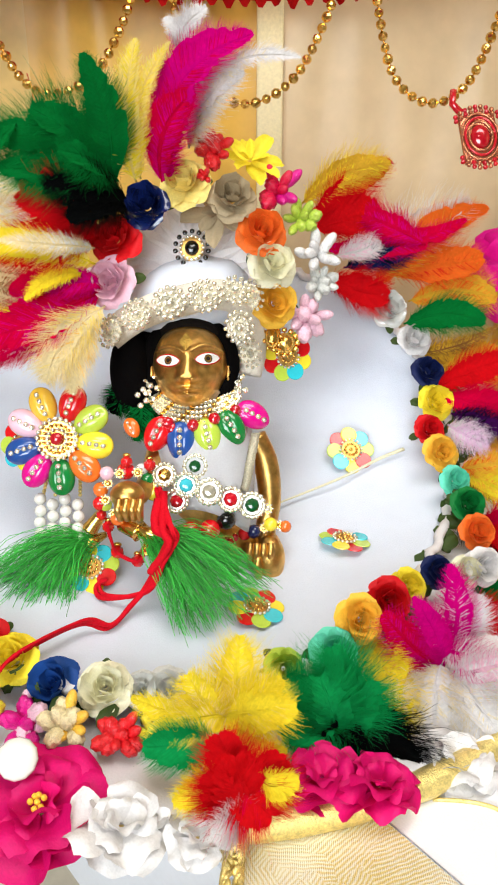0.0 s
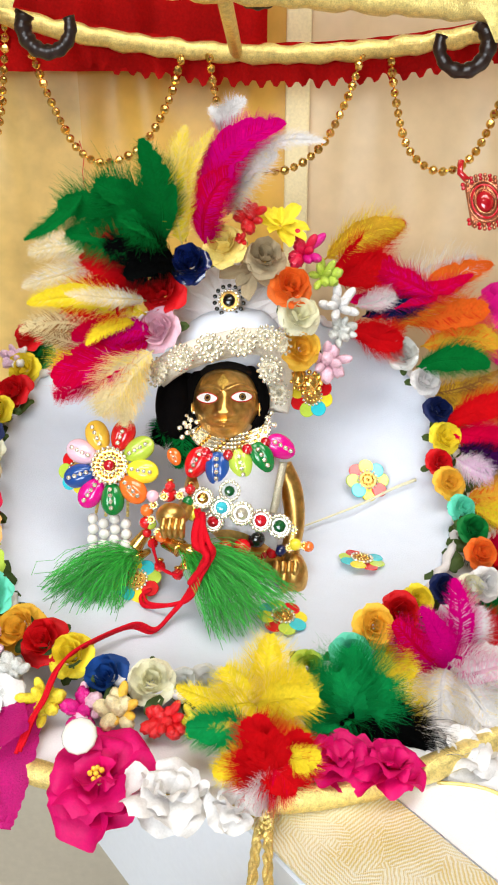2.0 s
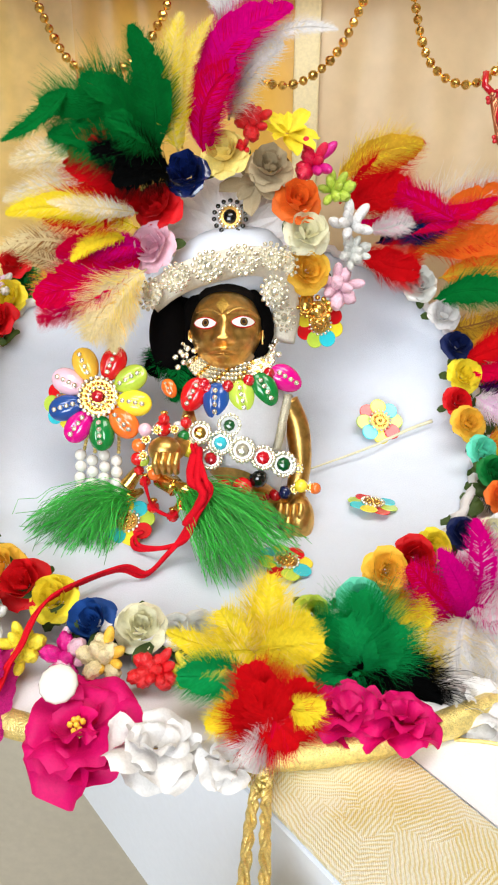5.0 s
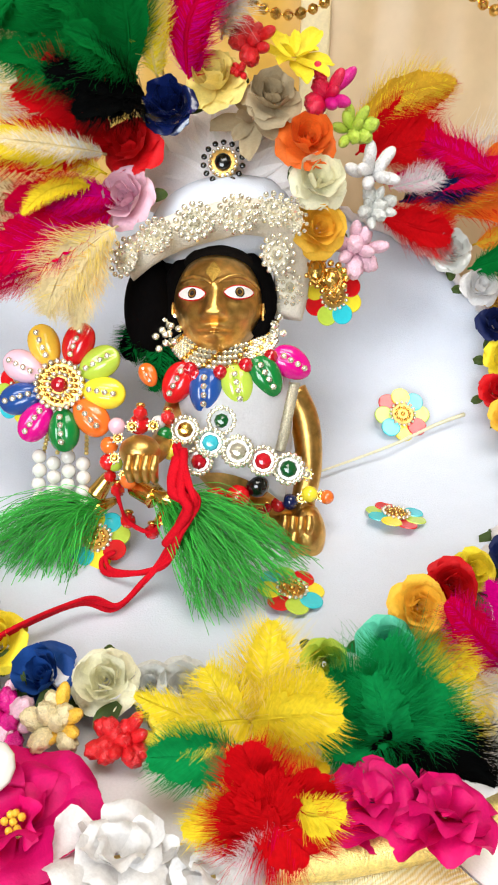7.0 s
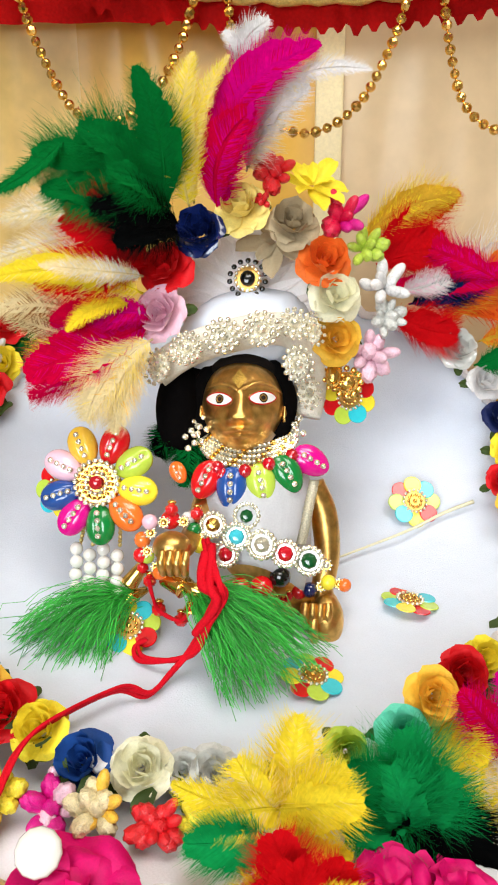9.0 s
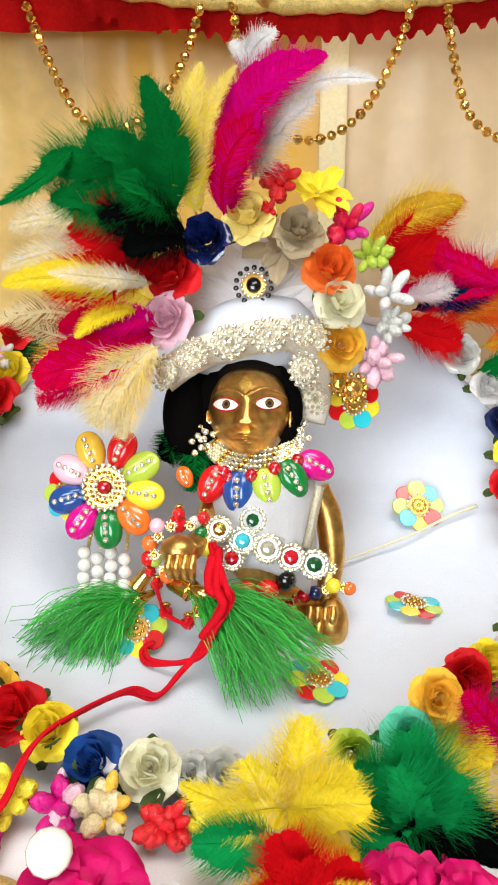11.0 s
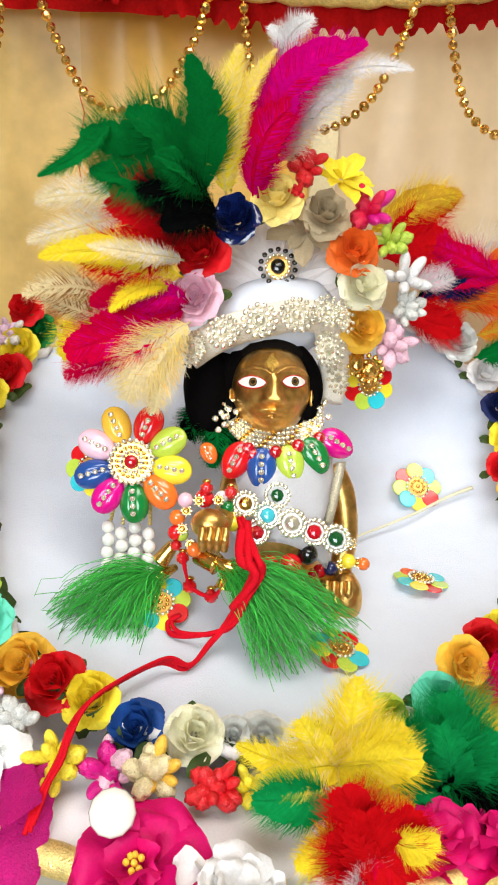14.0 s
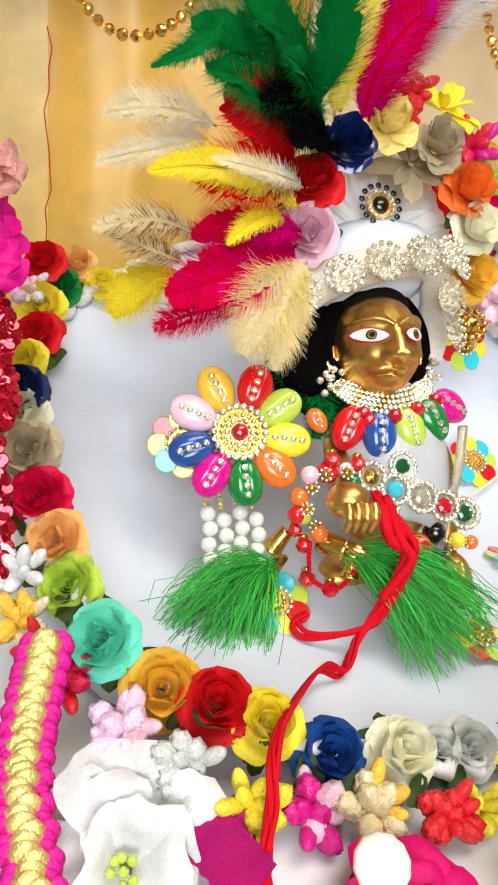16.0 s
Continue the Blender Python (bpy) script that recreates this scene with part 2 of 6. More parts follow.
tube(bm, [W(-1.75 + 0.02 * math.sin(k * 1.1) + 0.012 * math.sin(k * 2.7), BACK - 0.13, -2.6 + 0.13 * k) for k in range(21)], 0.00035, 5)
part("seam", bm, PAPER["red"], backdrop, "thin red stitched seam")

# the round tray with a gold rim
TRAY = (-0.3, 4.85)
tray = thing("round_tray", Matrix.Translation(W(*TRAY, -2.914)), "round swing seat with a rim wrapped in gold tape", "tray")
bm = bmesh.new()
bmesh.ops.create_cone(bm, cap_ends=True, segments=96, radius1=2.38 * U, radius2=2.38 * U, depth=0.01, matrix=Matrix.Translation((0, 0, 0.006)))
part("seat_board", bm, SATIN, tray, smooth=False)
bm = bmesh.new()
ring = [Vector((2.4 * U * math.cos(a * math.tau / 120), 2.4 * U * math.sin(a * math.tau / 120), 0.0075 + 0.0005 * math.sin(a * 1.9))) for a in range(121)]
tube(bm, ring, [0.0058 + 0.0004 * math.sin(a * 2.3) for a in range(121)], 8)
part("rim", bm, GOLD_TAPE, tray, "rim wrapped in glittering gold tape")

# ---------------------------------------------------------------- the dress: a plush skirt spread like a shallow bowl
SKIRT = (-0.282, 0.053, 1.66, 1.26)


def skirt_depth(x, z):
    rise = 0.673 * z - 0.656 * z * z if z < 0.5 else 0.1725 + 0.06 * (z - 0.5)
    return 5.714 + 0.161 * x + rise - 0.164 * x * x + 0.03 * x * z + 0.5 * max(0.0, z - 0.1) * max(0.0, -x - 0.8)


def on_skirt(x, z, out=0.0):
    return (x, skirt_depth(x, z) - out, z)


dress = thing("plush_skirt", Matrix(), "white plush skirt of the idol spread out like a shallow bowl", "dress")
bm = bmesh.new()
hub = bm.verts.new(L(*on_skirt(SKIRT[0], SKIRT[1])))
rings, spokes, steps = [], 96, 26
for j in range(1, steps + 1):
    row = []
    for i in range(spokes):
        a, r = math.tau * i / spokes, j / steps
        x, z = SKIRT[0] + SKIRT[2] * r * math.cos(a), SKIRT[1] + SKIRT[3] * r * math.sin(a)
        fluff = 0.03 * noise.noise(Vector((x * 3, z * 3, 1))) + 0.016 * noise.noise(Vector((x * 9, z * 9, 4))) + 0.01 * math.sin(a * 40) * r * r
        row.append(bm.verts.new(L(*on_skirt(x, z, fluff))))
    rings.append(row)
for i in range(spokes):
    bm.faces.new((hub, rings[0][(i + 1) % spokes], rings[0][i]))
    for j in range(steps - 1):
        bm.faces.new((rings[j][i], rings[j][(i + 1) % spokes], rings[j + 1][(i + 1) % spokes], rings[j + 1][i]))
low = [bm.verts.new((v.co.x, v.co.y + 0.012, SHELF + 0.0125)) for v in rings[-1]]
for i in range(spokes):
    bm.faces.new((rings[-1][i], rings[-1][(i + 1) % spokes], low[(i + 1) % spokes], low[i]))
bmesh.ops.recalc_face_normals(bm, faces=bm.faces)
part("skirt", bm, FUR, dress)
bm = bmesh.new()
hem = []
for k in range(241):
    a = math.tau * k / 240
    wave = 1.0 + 0.008 * math.sin(k * 1.7) + 0.006 * math.sin(k * 4.1)
    x, z = SKIRT[0] + SKIRT[2] * wave * math.cos(a), SKIRT[1] + SKIRT[3] * wave * math.sin(a)
    hem.append(L(*on_skirt(x, z, 0.02 + 0.012 * math.sin(k * 2.3))))
tube(bm, hem, 0.0028, 6)
part("hem", bm, TULLE, dress, "gathered white tulle hem")

# ---------------------------------------------------------------- kinds: flowers and feathers
def petal_mesh(seed, cup, wave, roll, narrow=0.55):
    """A petal of length 1 along +y from the origin, cupped towards +z, with its lip rolled back."""
    rnd = random.Random(seed)
    bm = bmesh.new()
    nx, ny = 9, 9
    ph = rnd.uniform(0, 6)
    rows = []
    for j in range(ny):
        v = j / (ny - 1)
        half = (narrow * math.sin(min(1, v * 1.15) * math.pi * 0.62) + 0.12) * (1 - 0.35 * max(0, v - 0.75) * 4 * 0.5)
        row = []
        for i in range(nx):
            u = 2 * i / (nx - 1) - 1
            y = v * (1 - 0.16 * u * u) + 0.02 * math.sin(5 * u + ph) * v
            z = cup * (0.5 * u * u * half + 0.75 * v * v) - roll * max(0, v - 0.6) ** 2 * 5 + wave * math.sin(4 * u + ph + 2 * v) * v
            row.append(bm.verts.new((u * half, y, z)))
        rows.append(row)
    for j in range(ny - 1):
        for i in range(nx - 1):
            bm.faces.new((rows[j][i], rows[j][i + 1], rows[j + 1][i + 1], rows[j + 1][i]))
    return mesh_of(bm, "petal")


OUTER = [petal_mesh(k, 0.55, 0.05, 0.5) for k in (1, 2, 3)]
INNER = [petal_mesh(k, 1.15, 0.04, 0.25) for k in (4, 5)]
WIDE = [petal_mesh(k, 0.32, 0.17, 0.34, 0.6) for k in (6, 7, 8)]
SLIM = [petal_mesh(k, 0.25, 0.05, 0.12, 0.14) for k in (9, 10)]


def bud_core():
    bm = bmesh.new()
    n = 34
    lo, hi = [], []
    for k in range(n):
        a, r = k * 0.42, 0.05 + 0.34 * k / n
        lo.append(bm.verts.new((r * 0.75 * math.cos(a), r * 0.75 * math.sin(a), 0)))
        hi.append(bm.verts.new((r * math.cos(a), r * math.sin(a), 0.62 - 0.2 * k / n + 0.02 * math.sin(k))))
    for k in range(n - 1):
        bm.faces.new((lo[k], lo[k + 1], hi[k + 1], hi[k]))
    return mesh_of(bm, "bud")


CORE = bud_core()
SEPAL = petal_mesh(21, 0.15, 0.06, 0.25, 0.2)


def rose(colour, place, r, normal=(0, -1, 0.2), spin=0.0, label="", open_=1.0, leaves=1, group="flowers of the skirt border", mats=None):
    """A small craft rose: a spiral bud, inner petals, outer petals and leaves behind."""
    mats = mats or PAPER
    mat, r = mats[colour], r * U
    ob = thing("craft_rose", aim(place, normal, spin), label or f"small {colour} paper rose sewn to the white skirt", "flower", group)
    rnd = random.Random(f"{colour}{place}")
    put("bud", CORE, mat, ob, Matrix.Translation((0, 0, r * 0.1)) @ Matrix.Diagonal((r * 0.75, r * 0.75, r * 0.9, 1)))
    for n, shapes, tilt, size, off, drop in ((4, INNER, 40, 0.66, 0.12, 0.06), (5, INNER, 20, 0.82, 0.16, -0.02), (6, OUTER, 8, 0.98, 0.12, -0.14)):
        start = rnd.uniform(0, 6)
        for k in range(n):
            put("petal", shapes[k % len(shapes)], mat, ob, Matrix.Rotation(start + k * math.tau / n + rnd.uniform(-0.2, 0.2), 4, "Z") @ Matrix.Translation((0, r * off, r * drop)) @ Matrix.Rotation(radians(tilt + rnd.uniform(-9, 9)), 4, "X") @ Matrix.Scale(r * size * rnd.uniform(0.92, 1.08) * open_, 4))
    for k in range(leaves):
        put("leaf", SEPAL, PAPER["leaf"], ob, Matrix.Rotation(rnd.uniform(0, 6.28), 4, "Z") @ Matrix.Translation((0, r * 0.45, -r * 0.45)) @ Matrix.Rotation(radians(rnd.uniform(-25, 0)), 4, "X") @ Matrix.Scale(r * 0.8, 4), "dark green leaf")
    return ob


def berry_mesh():
    bm = bmesh.new()
    bmesh.ops.create_icosphere(bm, subdivisions=3, radius=1)
    dots = []
    for k in range(26):
        z = 1 - 2 * (k + 0.5) / 26
        q = math.sqrt(1 - z * z)
        dots.append(Vector((q * math.cos(k * 2.39996), q * math.sin(k * 2.39996), z)))
    for v in bm.verts:
        near = max(v.co.dot(d) for d in dots)
        v.co *= 0.62 + 0.42 * max(0.0, min(1.0, (near - 0.9) / 0.1)) ** 0.6
        v.co.z *= 1.3
    return mesh_of(bm, "berry")


def drop_mesh():
    bm = bmesh.new()
    ball(bm, (0, 0, 0), 0.62, (1, 1, 1.65), seg=12, ring=9)
    for v in bm.verts:
        s = 0.72 + 0.28 * (v.co.z + 1)
        v.co.x, v.co.y = v.co.x * min(s, 1.08), v.co.y * min(s, 1.08)
    return mesh_of(bm, "drop")


BERRY, DROP = berry_mesh(), drop_mesh()


def spray(colour, place, r, normal=(0, -1, 0.1), n=6, kinds=(0, 1), label="", second=None, spread=0.72):
    """A spray of craft stamens: glossy drops and beaded berries on short stems."""
    ob = thing("stamen_spray", aim(place, normal), label or f"spray of {colour} beaded craft buds", "bud spray", "bud sprays")
    rnd, r = random.Random(f"{colour}{place}{n}"), r * U
    n = n + 3
    for k in range(n):
        a, q = k * 2.4 + rnd.uniform(-0.4, 0.4), math.sqrt((k + 0.4) / n) * r * spread
        p = Vector((q * math.cos(a), q * math.sin(a), r * rnd.uniform(0.2, 0.6)))
        kind = kinds[k % len(kinds)]
        c = second if second and k % 3 == 2 else colour
        d = (Vector((p.x, p.y, r * 0.5))).to_track_quat("Z", "Y").to_matrix().to_4x4()
        put(("bud", "berry")[kind], (DROP, BERRY)[kind], BUD[c], ob, Matrix.Translation(p) @ d @ Matrix.Diagonal((r * (0.36, 0.34)[kind], r * (0.36, 0.34)[kind], r * (0.52, 0.38)[kind] * rnd.uniform(0.9, 1.15), 1)))
        bm = bmesh.new()
        tube(bm, [Vector((0, 0, -r * 0.3)), p * 0.5, p], r * 0.03, 4)
        part("stem", bm, PAPER["leaf"], ob)
    return ob


def blossom(colour, place, r, normal, petals, label, centre="amber", slim=False, spin=0.0, mats=None):
    """A large soft cloth flower with broad petals."""
    mats = mats or PAPER
    ob = thing("cloth_flower", aim(place, normal, spin), label, "flower", "large cloth flowers")
    rnd, r = random.Random(f"{label}{place}"), r * U
    for layer, (count, size, lift) in enumerate(((petals, 1.05, -8), (petals, 0.82, 16), (max(3, petals - 1), 0.55, 40))):
        for k in range(count):
            put("petal", (SLIM if slim else WIDE)[k % (2 if slim else 3)], mats[colour], ob, Matrix.Rotation((k + 0.5 * layer) * math.tau / count + rnd.uniform(-0.2, 0.2), 4, "Z") @ Matrix.Translation((0, r * 0.06, r * 0.05 * layer)) @ Matrix.Rotation(radians(lift + rnd.uniform(-22, 18)), 4, "X") @ Matrix.Rotation(radians(rnd.uniform(-16, 16)), 4, "Y") @ Matrix.Scale(r * size * rnd.uniform(0.8, 1.15), 4))
    if centre:
        for k in range(7):
            put("stamen", BERRY, GLOSSY[centre], ob, Matrix.Translation((r * 0.12 * math.cos(k * 2.4) * (k > 0), r * 0.12 * math.sin(k * 2.4) * (k > 0), r * 0.34)) @ Matrix.Scale(r * 0.055, 4))
    return ob


def feather(colour, base, tip, width, bend=0.0, second=None, fluff=0.5, normal=(0, -1, 0.1), lift=0.05, label="", barbs=85, tint=0.35, group="feathers"):
    """A dyed feather: a tapering quill, two vanes with split edges, and loose barbs, downy towards the base."""
    a, b = Vector(base), Vector(tip)
    rnd = random.Random(f"{colour}{base}{tip}")
    axis = b - a
    length = axis.length
    n = Vector(normal).normalized()
    across = axis.cross(n).normalized()
    n = across.cross(axis).normalized()
    if n.dot(Vector(normal)) < 0:
        n = -n
    seed = rnd.uniform(0, 50)

    def spine(t):
        return a + axis * t + across * bend * length * math.sin(math.pi * t * 0.9) * (1 - 0.15 * t) + n * lift * 4 * t * (1 - t)

    def shape(t, s):
        p = spine(t)
        d = (spine(min(1.02, t + 0.03)) - spine(t - 0.03)).normalized()
        tipped = max(0.0, t - 0.45) / 0.55
        profile = max(0.0, 1 - tipped ** 1.7) ** 0.75 * min(1.0, 0.3 + t * 3.0) + 0.04
        out = (across * s + d * (0.65 + 0.5 * tipped)).normalized()
        return p, d, out, width * 0.88 * profile

    if 0 < len(label.split()) < 4:
        label += " with frayed edges"
    ob = thing("feather", Matrix(), label or f"dyed {colour} craft feather with soft frayed edges", "feather", group)
    bm = bmesh.new()
    tube(bm, [L(*spine(k / 14)) for k in range(15)], [0.0006 * (1 - 0.85 * k / 14) for k in range(15)], 5)
    part("quill", bm, PLUME[colour], ob)
    for s in (-1, 1):
        bm = bmesh.new()
        rows, cuts, cols = [], 44, 6
        for k in range(cuts + 1):
            t = 0.03 + 0.97 * k / cuts
            p, d, out, reach = shape(t, s)
            notch = 1 - 0.55 * max(0.0, noise.noise(Vector((t * 13 + seed, s * 3.0, 0)))) - 0.14 * rnd.random()
            row = []
            for q in range(cols):
                f = q / (cols - 1)
                wave = 0.02 * math.sin(t * 21 + seed + 3 * f) * f + 0.05 * noise.noise(Vector((t * 6 + seed, f * 3, s)))
                c = p + out * reach * (0.86 - 0.36 * fluff) * f * notch + d * 0.22 * reach * f * f + n * (0.13 * f * f * reach + wave * reach * (1 + fluff))
                row.append(bm.verts.new(L(*c)))
            rows.append(row)
        for k in range(cuts):
            for q in range(cols - 1):
                bm.faces.new((rows[k][q], rows[k][q + 1], rows[k + 1][q + 1], rows[k + 1][q]))
        part("vane", bm, PLUME[colour], ob)
    makers = {colour: bmesh.new()}
    if second:
        makers[second] = bmesh.new()
    count = int(barbs * (1.9 + 2.2 * fluff))
    for k in range(count):
        t = 0.04 + 0.96 * (k + rnd.random()) / count
        down = max(0.0, 1 - t / (0.15 + 0.5 * fluff)) if fluff else 0.0
        for s in (-1, 1):
            p, d, out, reach = shape(t, s)
            reach *= rnd.uniform(0.6, 1.04) * (1 + 0.2 * fluff * rnd.random())
            wob = 0.06 + 0.4 * down + 0.25 * fluff
            curl = n * rnd.gauss(0.1, 0.08 + 0.3 * down) + d * rnd.gauss(0.2, 0.1 + 0.15 * fluff)
            side = (d * 0.9 + n * rnd.gauss(0, 0.12)).normalized()
            half = rnd.uniform(0.0016, 0.0042 - 0.001 * fluff)
            bm = makers[second if second and rnd.random() > (1 - tint) + (t - 0.5) * 0.5 else colour]
            last, steps, shift = None, 5, Vector((0, 0, 0))
            for q in range(steps + 1):
                f = 0.12 + 0.88 * q / steps
                shift = shift + Vector((rnd.gauss(0, 1), rnd.gauss(0, 1), rnd.gauss(0, 1))) * wob * reach * 0.11 * f
                c = p + out * reach * f + curl * reach * f * f + shift + n * 0.006
                w = side * half * (1.0 - 0.85 * f ** 1.4)
                now = (bm.verts.new(L(*(c - w))), bm.verts.new(L(*(c + w))))
                if last:
                    bm.faces.new((last[0], last[1], now[1], now[0]))
                last = now
    for c, bm in makers.items():
        tagged(part("barb_fringe", bm, PLUME[c], ob, "" if c == colour else f"barbs tinted {c}", smooth=False), "", "", "", "stuff")
    return ob

# ---------------------------------------------------------------- the skirt's border of roses, right side from the top
R_OUT = (0.15, -1, 0.25)
rose("silver", (0.932, 5.583, 0.898), 0.125, (0.1, -1, 0.1), 10, "silvery fabric rose with a pearl centre", mats=GLOSSY)
rose("white", (1.113, 5.628, 0.694), 0.112, R_OUT, 40)
rose("navy", (1.211, 5.618, 0.476), 0.106, R_OUT, 70)
rose("yellow", (1.242, 5.563, 0.262), 0.119, R_OUT, 15)
rose("red", (1.186, 5.488, 0.079), 0.099, R_OUT, 100)
rose("amber", (1.235, 5.373, -0.067), 0.112, R_OUT, 60)
rose("mint", (1.286, 5.203, -0.241), 0.099, R_OUT, 33)
rose("green", (1.324, 5.038, -0.378), 0.099, R_OUT, 5, "small dark green ribbon rose", leaves=4)
rose("orange", (1.324, 4.847, -0.526), 0.106, R_OUT, 80)
rose("white", (1.294, 4.607, -0.688), 0.106, R_OUT, 20)
rose("cream", (1.201, 4.612, -0.715), 0.092, R_OUT, 20)
rose("navy", (1.045, 4.622, -0.717), 0.092, R_OUT, 50)
rose("yellow", (0.860, 4.542, -0.785), 0.099, R_OUT, 0)
rose("red", (0.733, 4.427, -0.848), 0.125, R_OUT, 110)
rose("amber", (0.540, 4.100, -0.873), 0.119, R_OUT, 66)
rose("mint", (0.408, 4.000, -1.012), 0.112, R_OUT, 31)
rose("lime", (0.162, 3.950, -1.075), 0.099, R_OUT, 76)
rose("silver", (-0.375, 3.909, -1.174), 0.112, (0, -1, 0.5), 10, "translucent grey organza rose")
rose("silver", (-0.500, 3.900, -1.165), 0.086, (0, -1, 0.5), 70, "translucent grey organza rose")
# front and left side
rose("cream", (-0.665, 3.840, -1.139), 0.125, (0.1, -1, 0.5), 45)
rose("blue", (-0.906, 3.867, -1.134), 0.125, (-0.1, -1, 0.6), 0, "deep blue satin rose with a tight bud")
rose("yellow", (-1.109, 3.921, -1.024), 0.125, (-0.1, -1, 0.5), 30)
rose("red", (-1.269, 3.960, -0.964), 0.132, (-0.1, -1, 0.5), 60)
rose("amber", (-1.438, 4.065, -0.915), 0.139, (-0.1, -1, 0.4), 12)
rose("mint", (-1.626, 4.126, -0.746), 0.132, (-0.3, -1, 0.3), 50)
rose("lime", (-1.729, 4.340, -0.569), 0.119, (-0.35, -1, 0.3), 21)
rose("peach", (-1.767, 4.430, -0.407), 0.125, (-0.35, -1, 0.2), 75)
rose("crimson", (-1.827, 4.550, -0.231), 0.125, (-0.35, -1, 0.2), 41)
rose("bronze", (-1.866, 4.635, -0.037), 0.119, (-0.3, -1, 0.1), 88)
rose("cream", (-1.892, 4.800, 0.124), 0.112, (-0.3, -1, 0.1), 15)
rose("navy", (-1.902, 4.820, 0.238), 0.112, (-0.3, -1, 0.1), 35)
rose("yellow", (-1.885, 5.000, 0.401), 0.099, (-0.3, -1, 0.1), 55)
rose("red", (-1.834, 5.150, 0.544), 0.119, (-0.2, -1, 0.2), 25)
rose("yellow", (-1.809, 5.300, 0.718), 0.119, (-0.2, -1, 0.2), 95)
rose("green", (-1.723, 5.400, 0.842), 0.106, (-0.2, -1, 0.3), 65, "small green satin rose")
rose("red", (-1.798, 5.350, 0.961), 0.106, (-0.2, -1, 0.3), 5)
rose("peach", (-1.623, 5.500, 0.999), 0.092, (-0.2, -1, 0.3), 5)
rose("yellow", (-1.507, 5.500, 0.899), 0.092, (-0.2, -1, 0.3), 5)
spray("lilac", (-1.877, 5.300, 0.792), 0.101, n=7, label="spray of pale pink and white craft buds", second="white")
# dark leaves added behind the border roses; their colour stands for shade in the gaps
gap_leaves = thing("gap_shade_leaves", Matrix(), "dark green cloth leaves added as shade in the gaps between the border roses", "leaves")
pick = random.Random(11)
for k in range(150):
    a = math.pi * (0.86 + 1.28 * (k + pick.random()) / 150)
    out = pick.uniform(0.95, 1.03)
    x, z = SKIRT[0] + SKIRT[2] * out * math.cos(a), SKIRT[1] + SKIRT[3] * out * math.sin(a)
    turn = aim(on_skirt(x, z, pick.uniform(0.01, 0.05)), (pick.gauss(0, 0.3), -1, pick.gauss(0.3, 0.3)), math.degrees(a) - 90 + pick.gauss(0, 45))
    put("leaf", SEPAL, PAPER["leaf"], gap_leaves, turn @ Matrix.Scale(U * pick.uniform(0.1, 0.16), 4))
# sprays outside the border
spray("white", (-1.905, 4.400, -0.520), 0.121, (-0.3, -1, 0.3), 7, (0, 0), "spray of glossy white craft buds")
spray("amber", (-1.900, 4.330, -0.690), 0.111, (-0.2, -1, 0.3), 7, (0, 1), "spray of orange and gold craft berries", "ivory")
spray("red", (-1.834, 4.250, -0.775), 0.101, (-0.2, -1, 0.3), 5, (0, 0), "spray of glossy red craft berries")
spray("red", (-1.770, 4.150, -0.860), 0.121, (-0.2, -1, 0.3), 8, (1, 0, 1), "spray of beaded red craft berries", "crimson")
spray("lilac", (-1.586, 3.960, -1.013), 0.126, (-0.1, -1, 0.4), 9, (0, 1), "spray of lilac and white craft buds", "pink")
spray("silver", (-1.398, 3.818, -1.111), 0.121, (-0.1, -1, 0.4), 8, (1, 1, 0), "spray of glittering silver craft berries")
spray("yellow", (-1.215, 3.750, -1.230), 0.121, (0, -1, 0.5), 8, (0, 0, 1), "spray of glossy yellow craft buds")
spray("magenta", (-1.016, 3.784, -1.287), 0.126, (0, -1, 0.5), 9, (1, 0), "spray of glittering magenta craft berries", "pink")
spray("ivory", (-0.825, 3.740, -1.273), 0.121, (0, -1, 0.5), 9, (1, 1, 0), "spray of gold and ivory craft berries", "amber")
spray("red", (-0.577, 3.702, -1.316), 0.111, (0, -1, 0.5), 11, (1, 1, 0), "cluster of beaded red craft berries")
spray("yellow", (-0.422, 3.747, -1.322), 0.091, (0, -1, 0.5), 7, (0, 1), "spray of yellow craft buds")
# large cloth flowers round the tray's edge
blossom("fuchsia", (-0.847, 3.400, -1.517), 0.25, (-0.1, -0.8, 1), 6, "large magenta velvet flower with a gold centre", "amber")
blossom("white", (-0.507, 3.300, -1.529), 0.18, (0.1, -0.7, 1), 5, "large white cloth flower at the tray's edge", None)
blossom("white", (-0.202, 3.260, -1.555), 0.13, (0.1, -0.7, 1), 4, "small white cloth flower at the tray's edge", None)
blossom("white", (-1.597, 3.750, -1.357), 0.313, (-0.2, -1, 0.3), 5, "large white cloth flower with a green throat", "lime")
blossom("fuchsia", (0.309, 3.520, -1.427), 0.17, (-0.1, -0.45, 1), 5, "large magenta velvet flower on the tray", None)
blossom("fuchsia", (0.545, 3.500, -1.455), 0.17, (0.2, -0.4, 1), 5, "magenta velvet flower on the tray", None)
blossom("white", (0.939, 3.740, -1.427), 0.17, (0.3, -0.6, 1), 6, "large white cloth flower on the tray's edge", None)
blossom("magenta", (1.828, 5.900, 1.243), 0.318, (-0.6, -1, 0.1), 5, "large magenta cloth flower on the post", None)
blossom("magenta", (-2.066, 4.800, 0.891), 0.204, (0.5, -1, 0.1), 5, "large magenta cloth flower on the post", None)

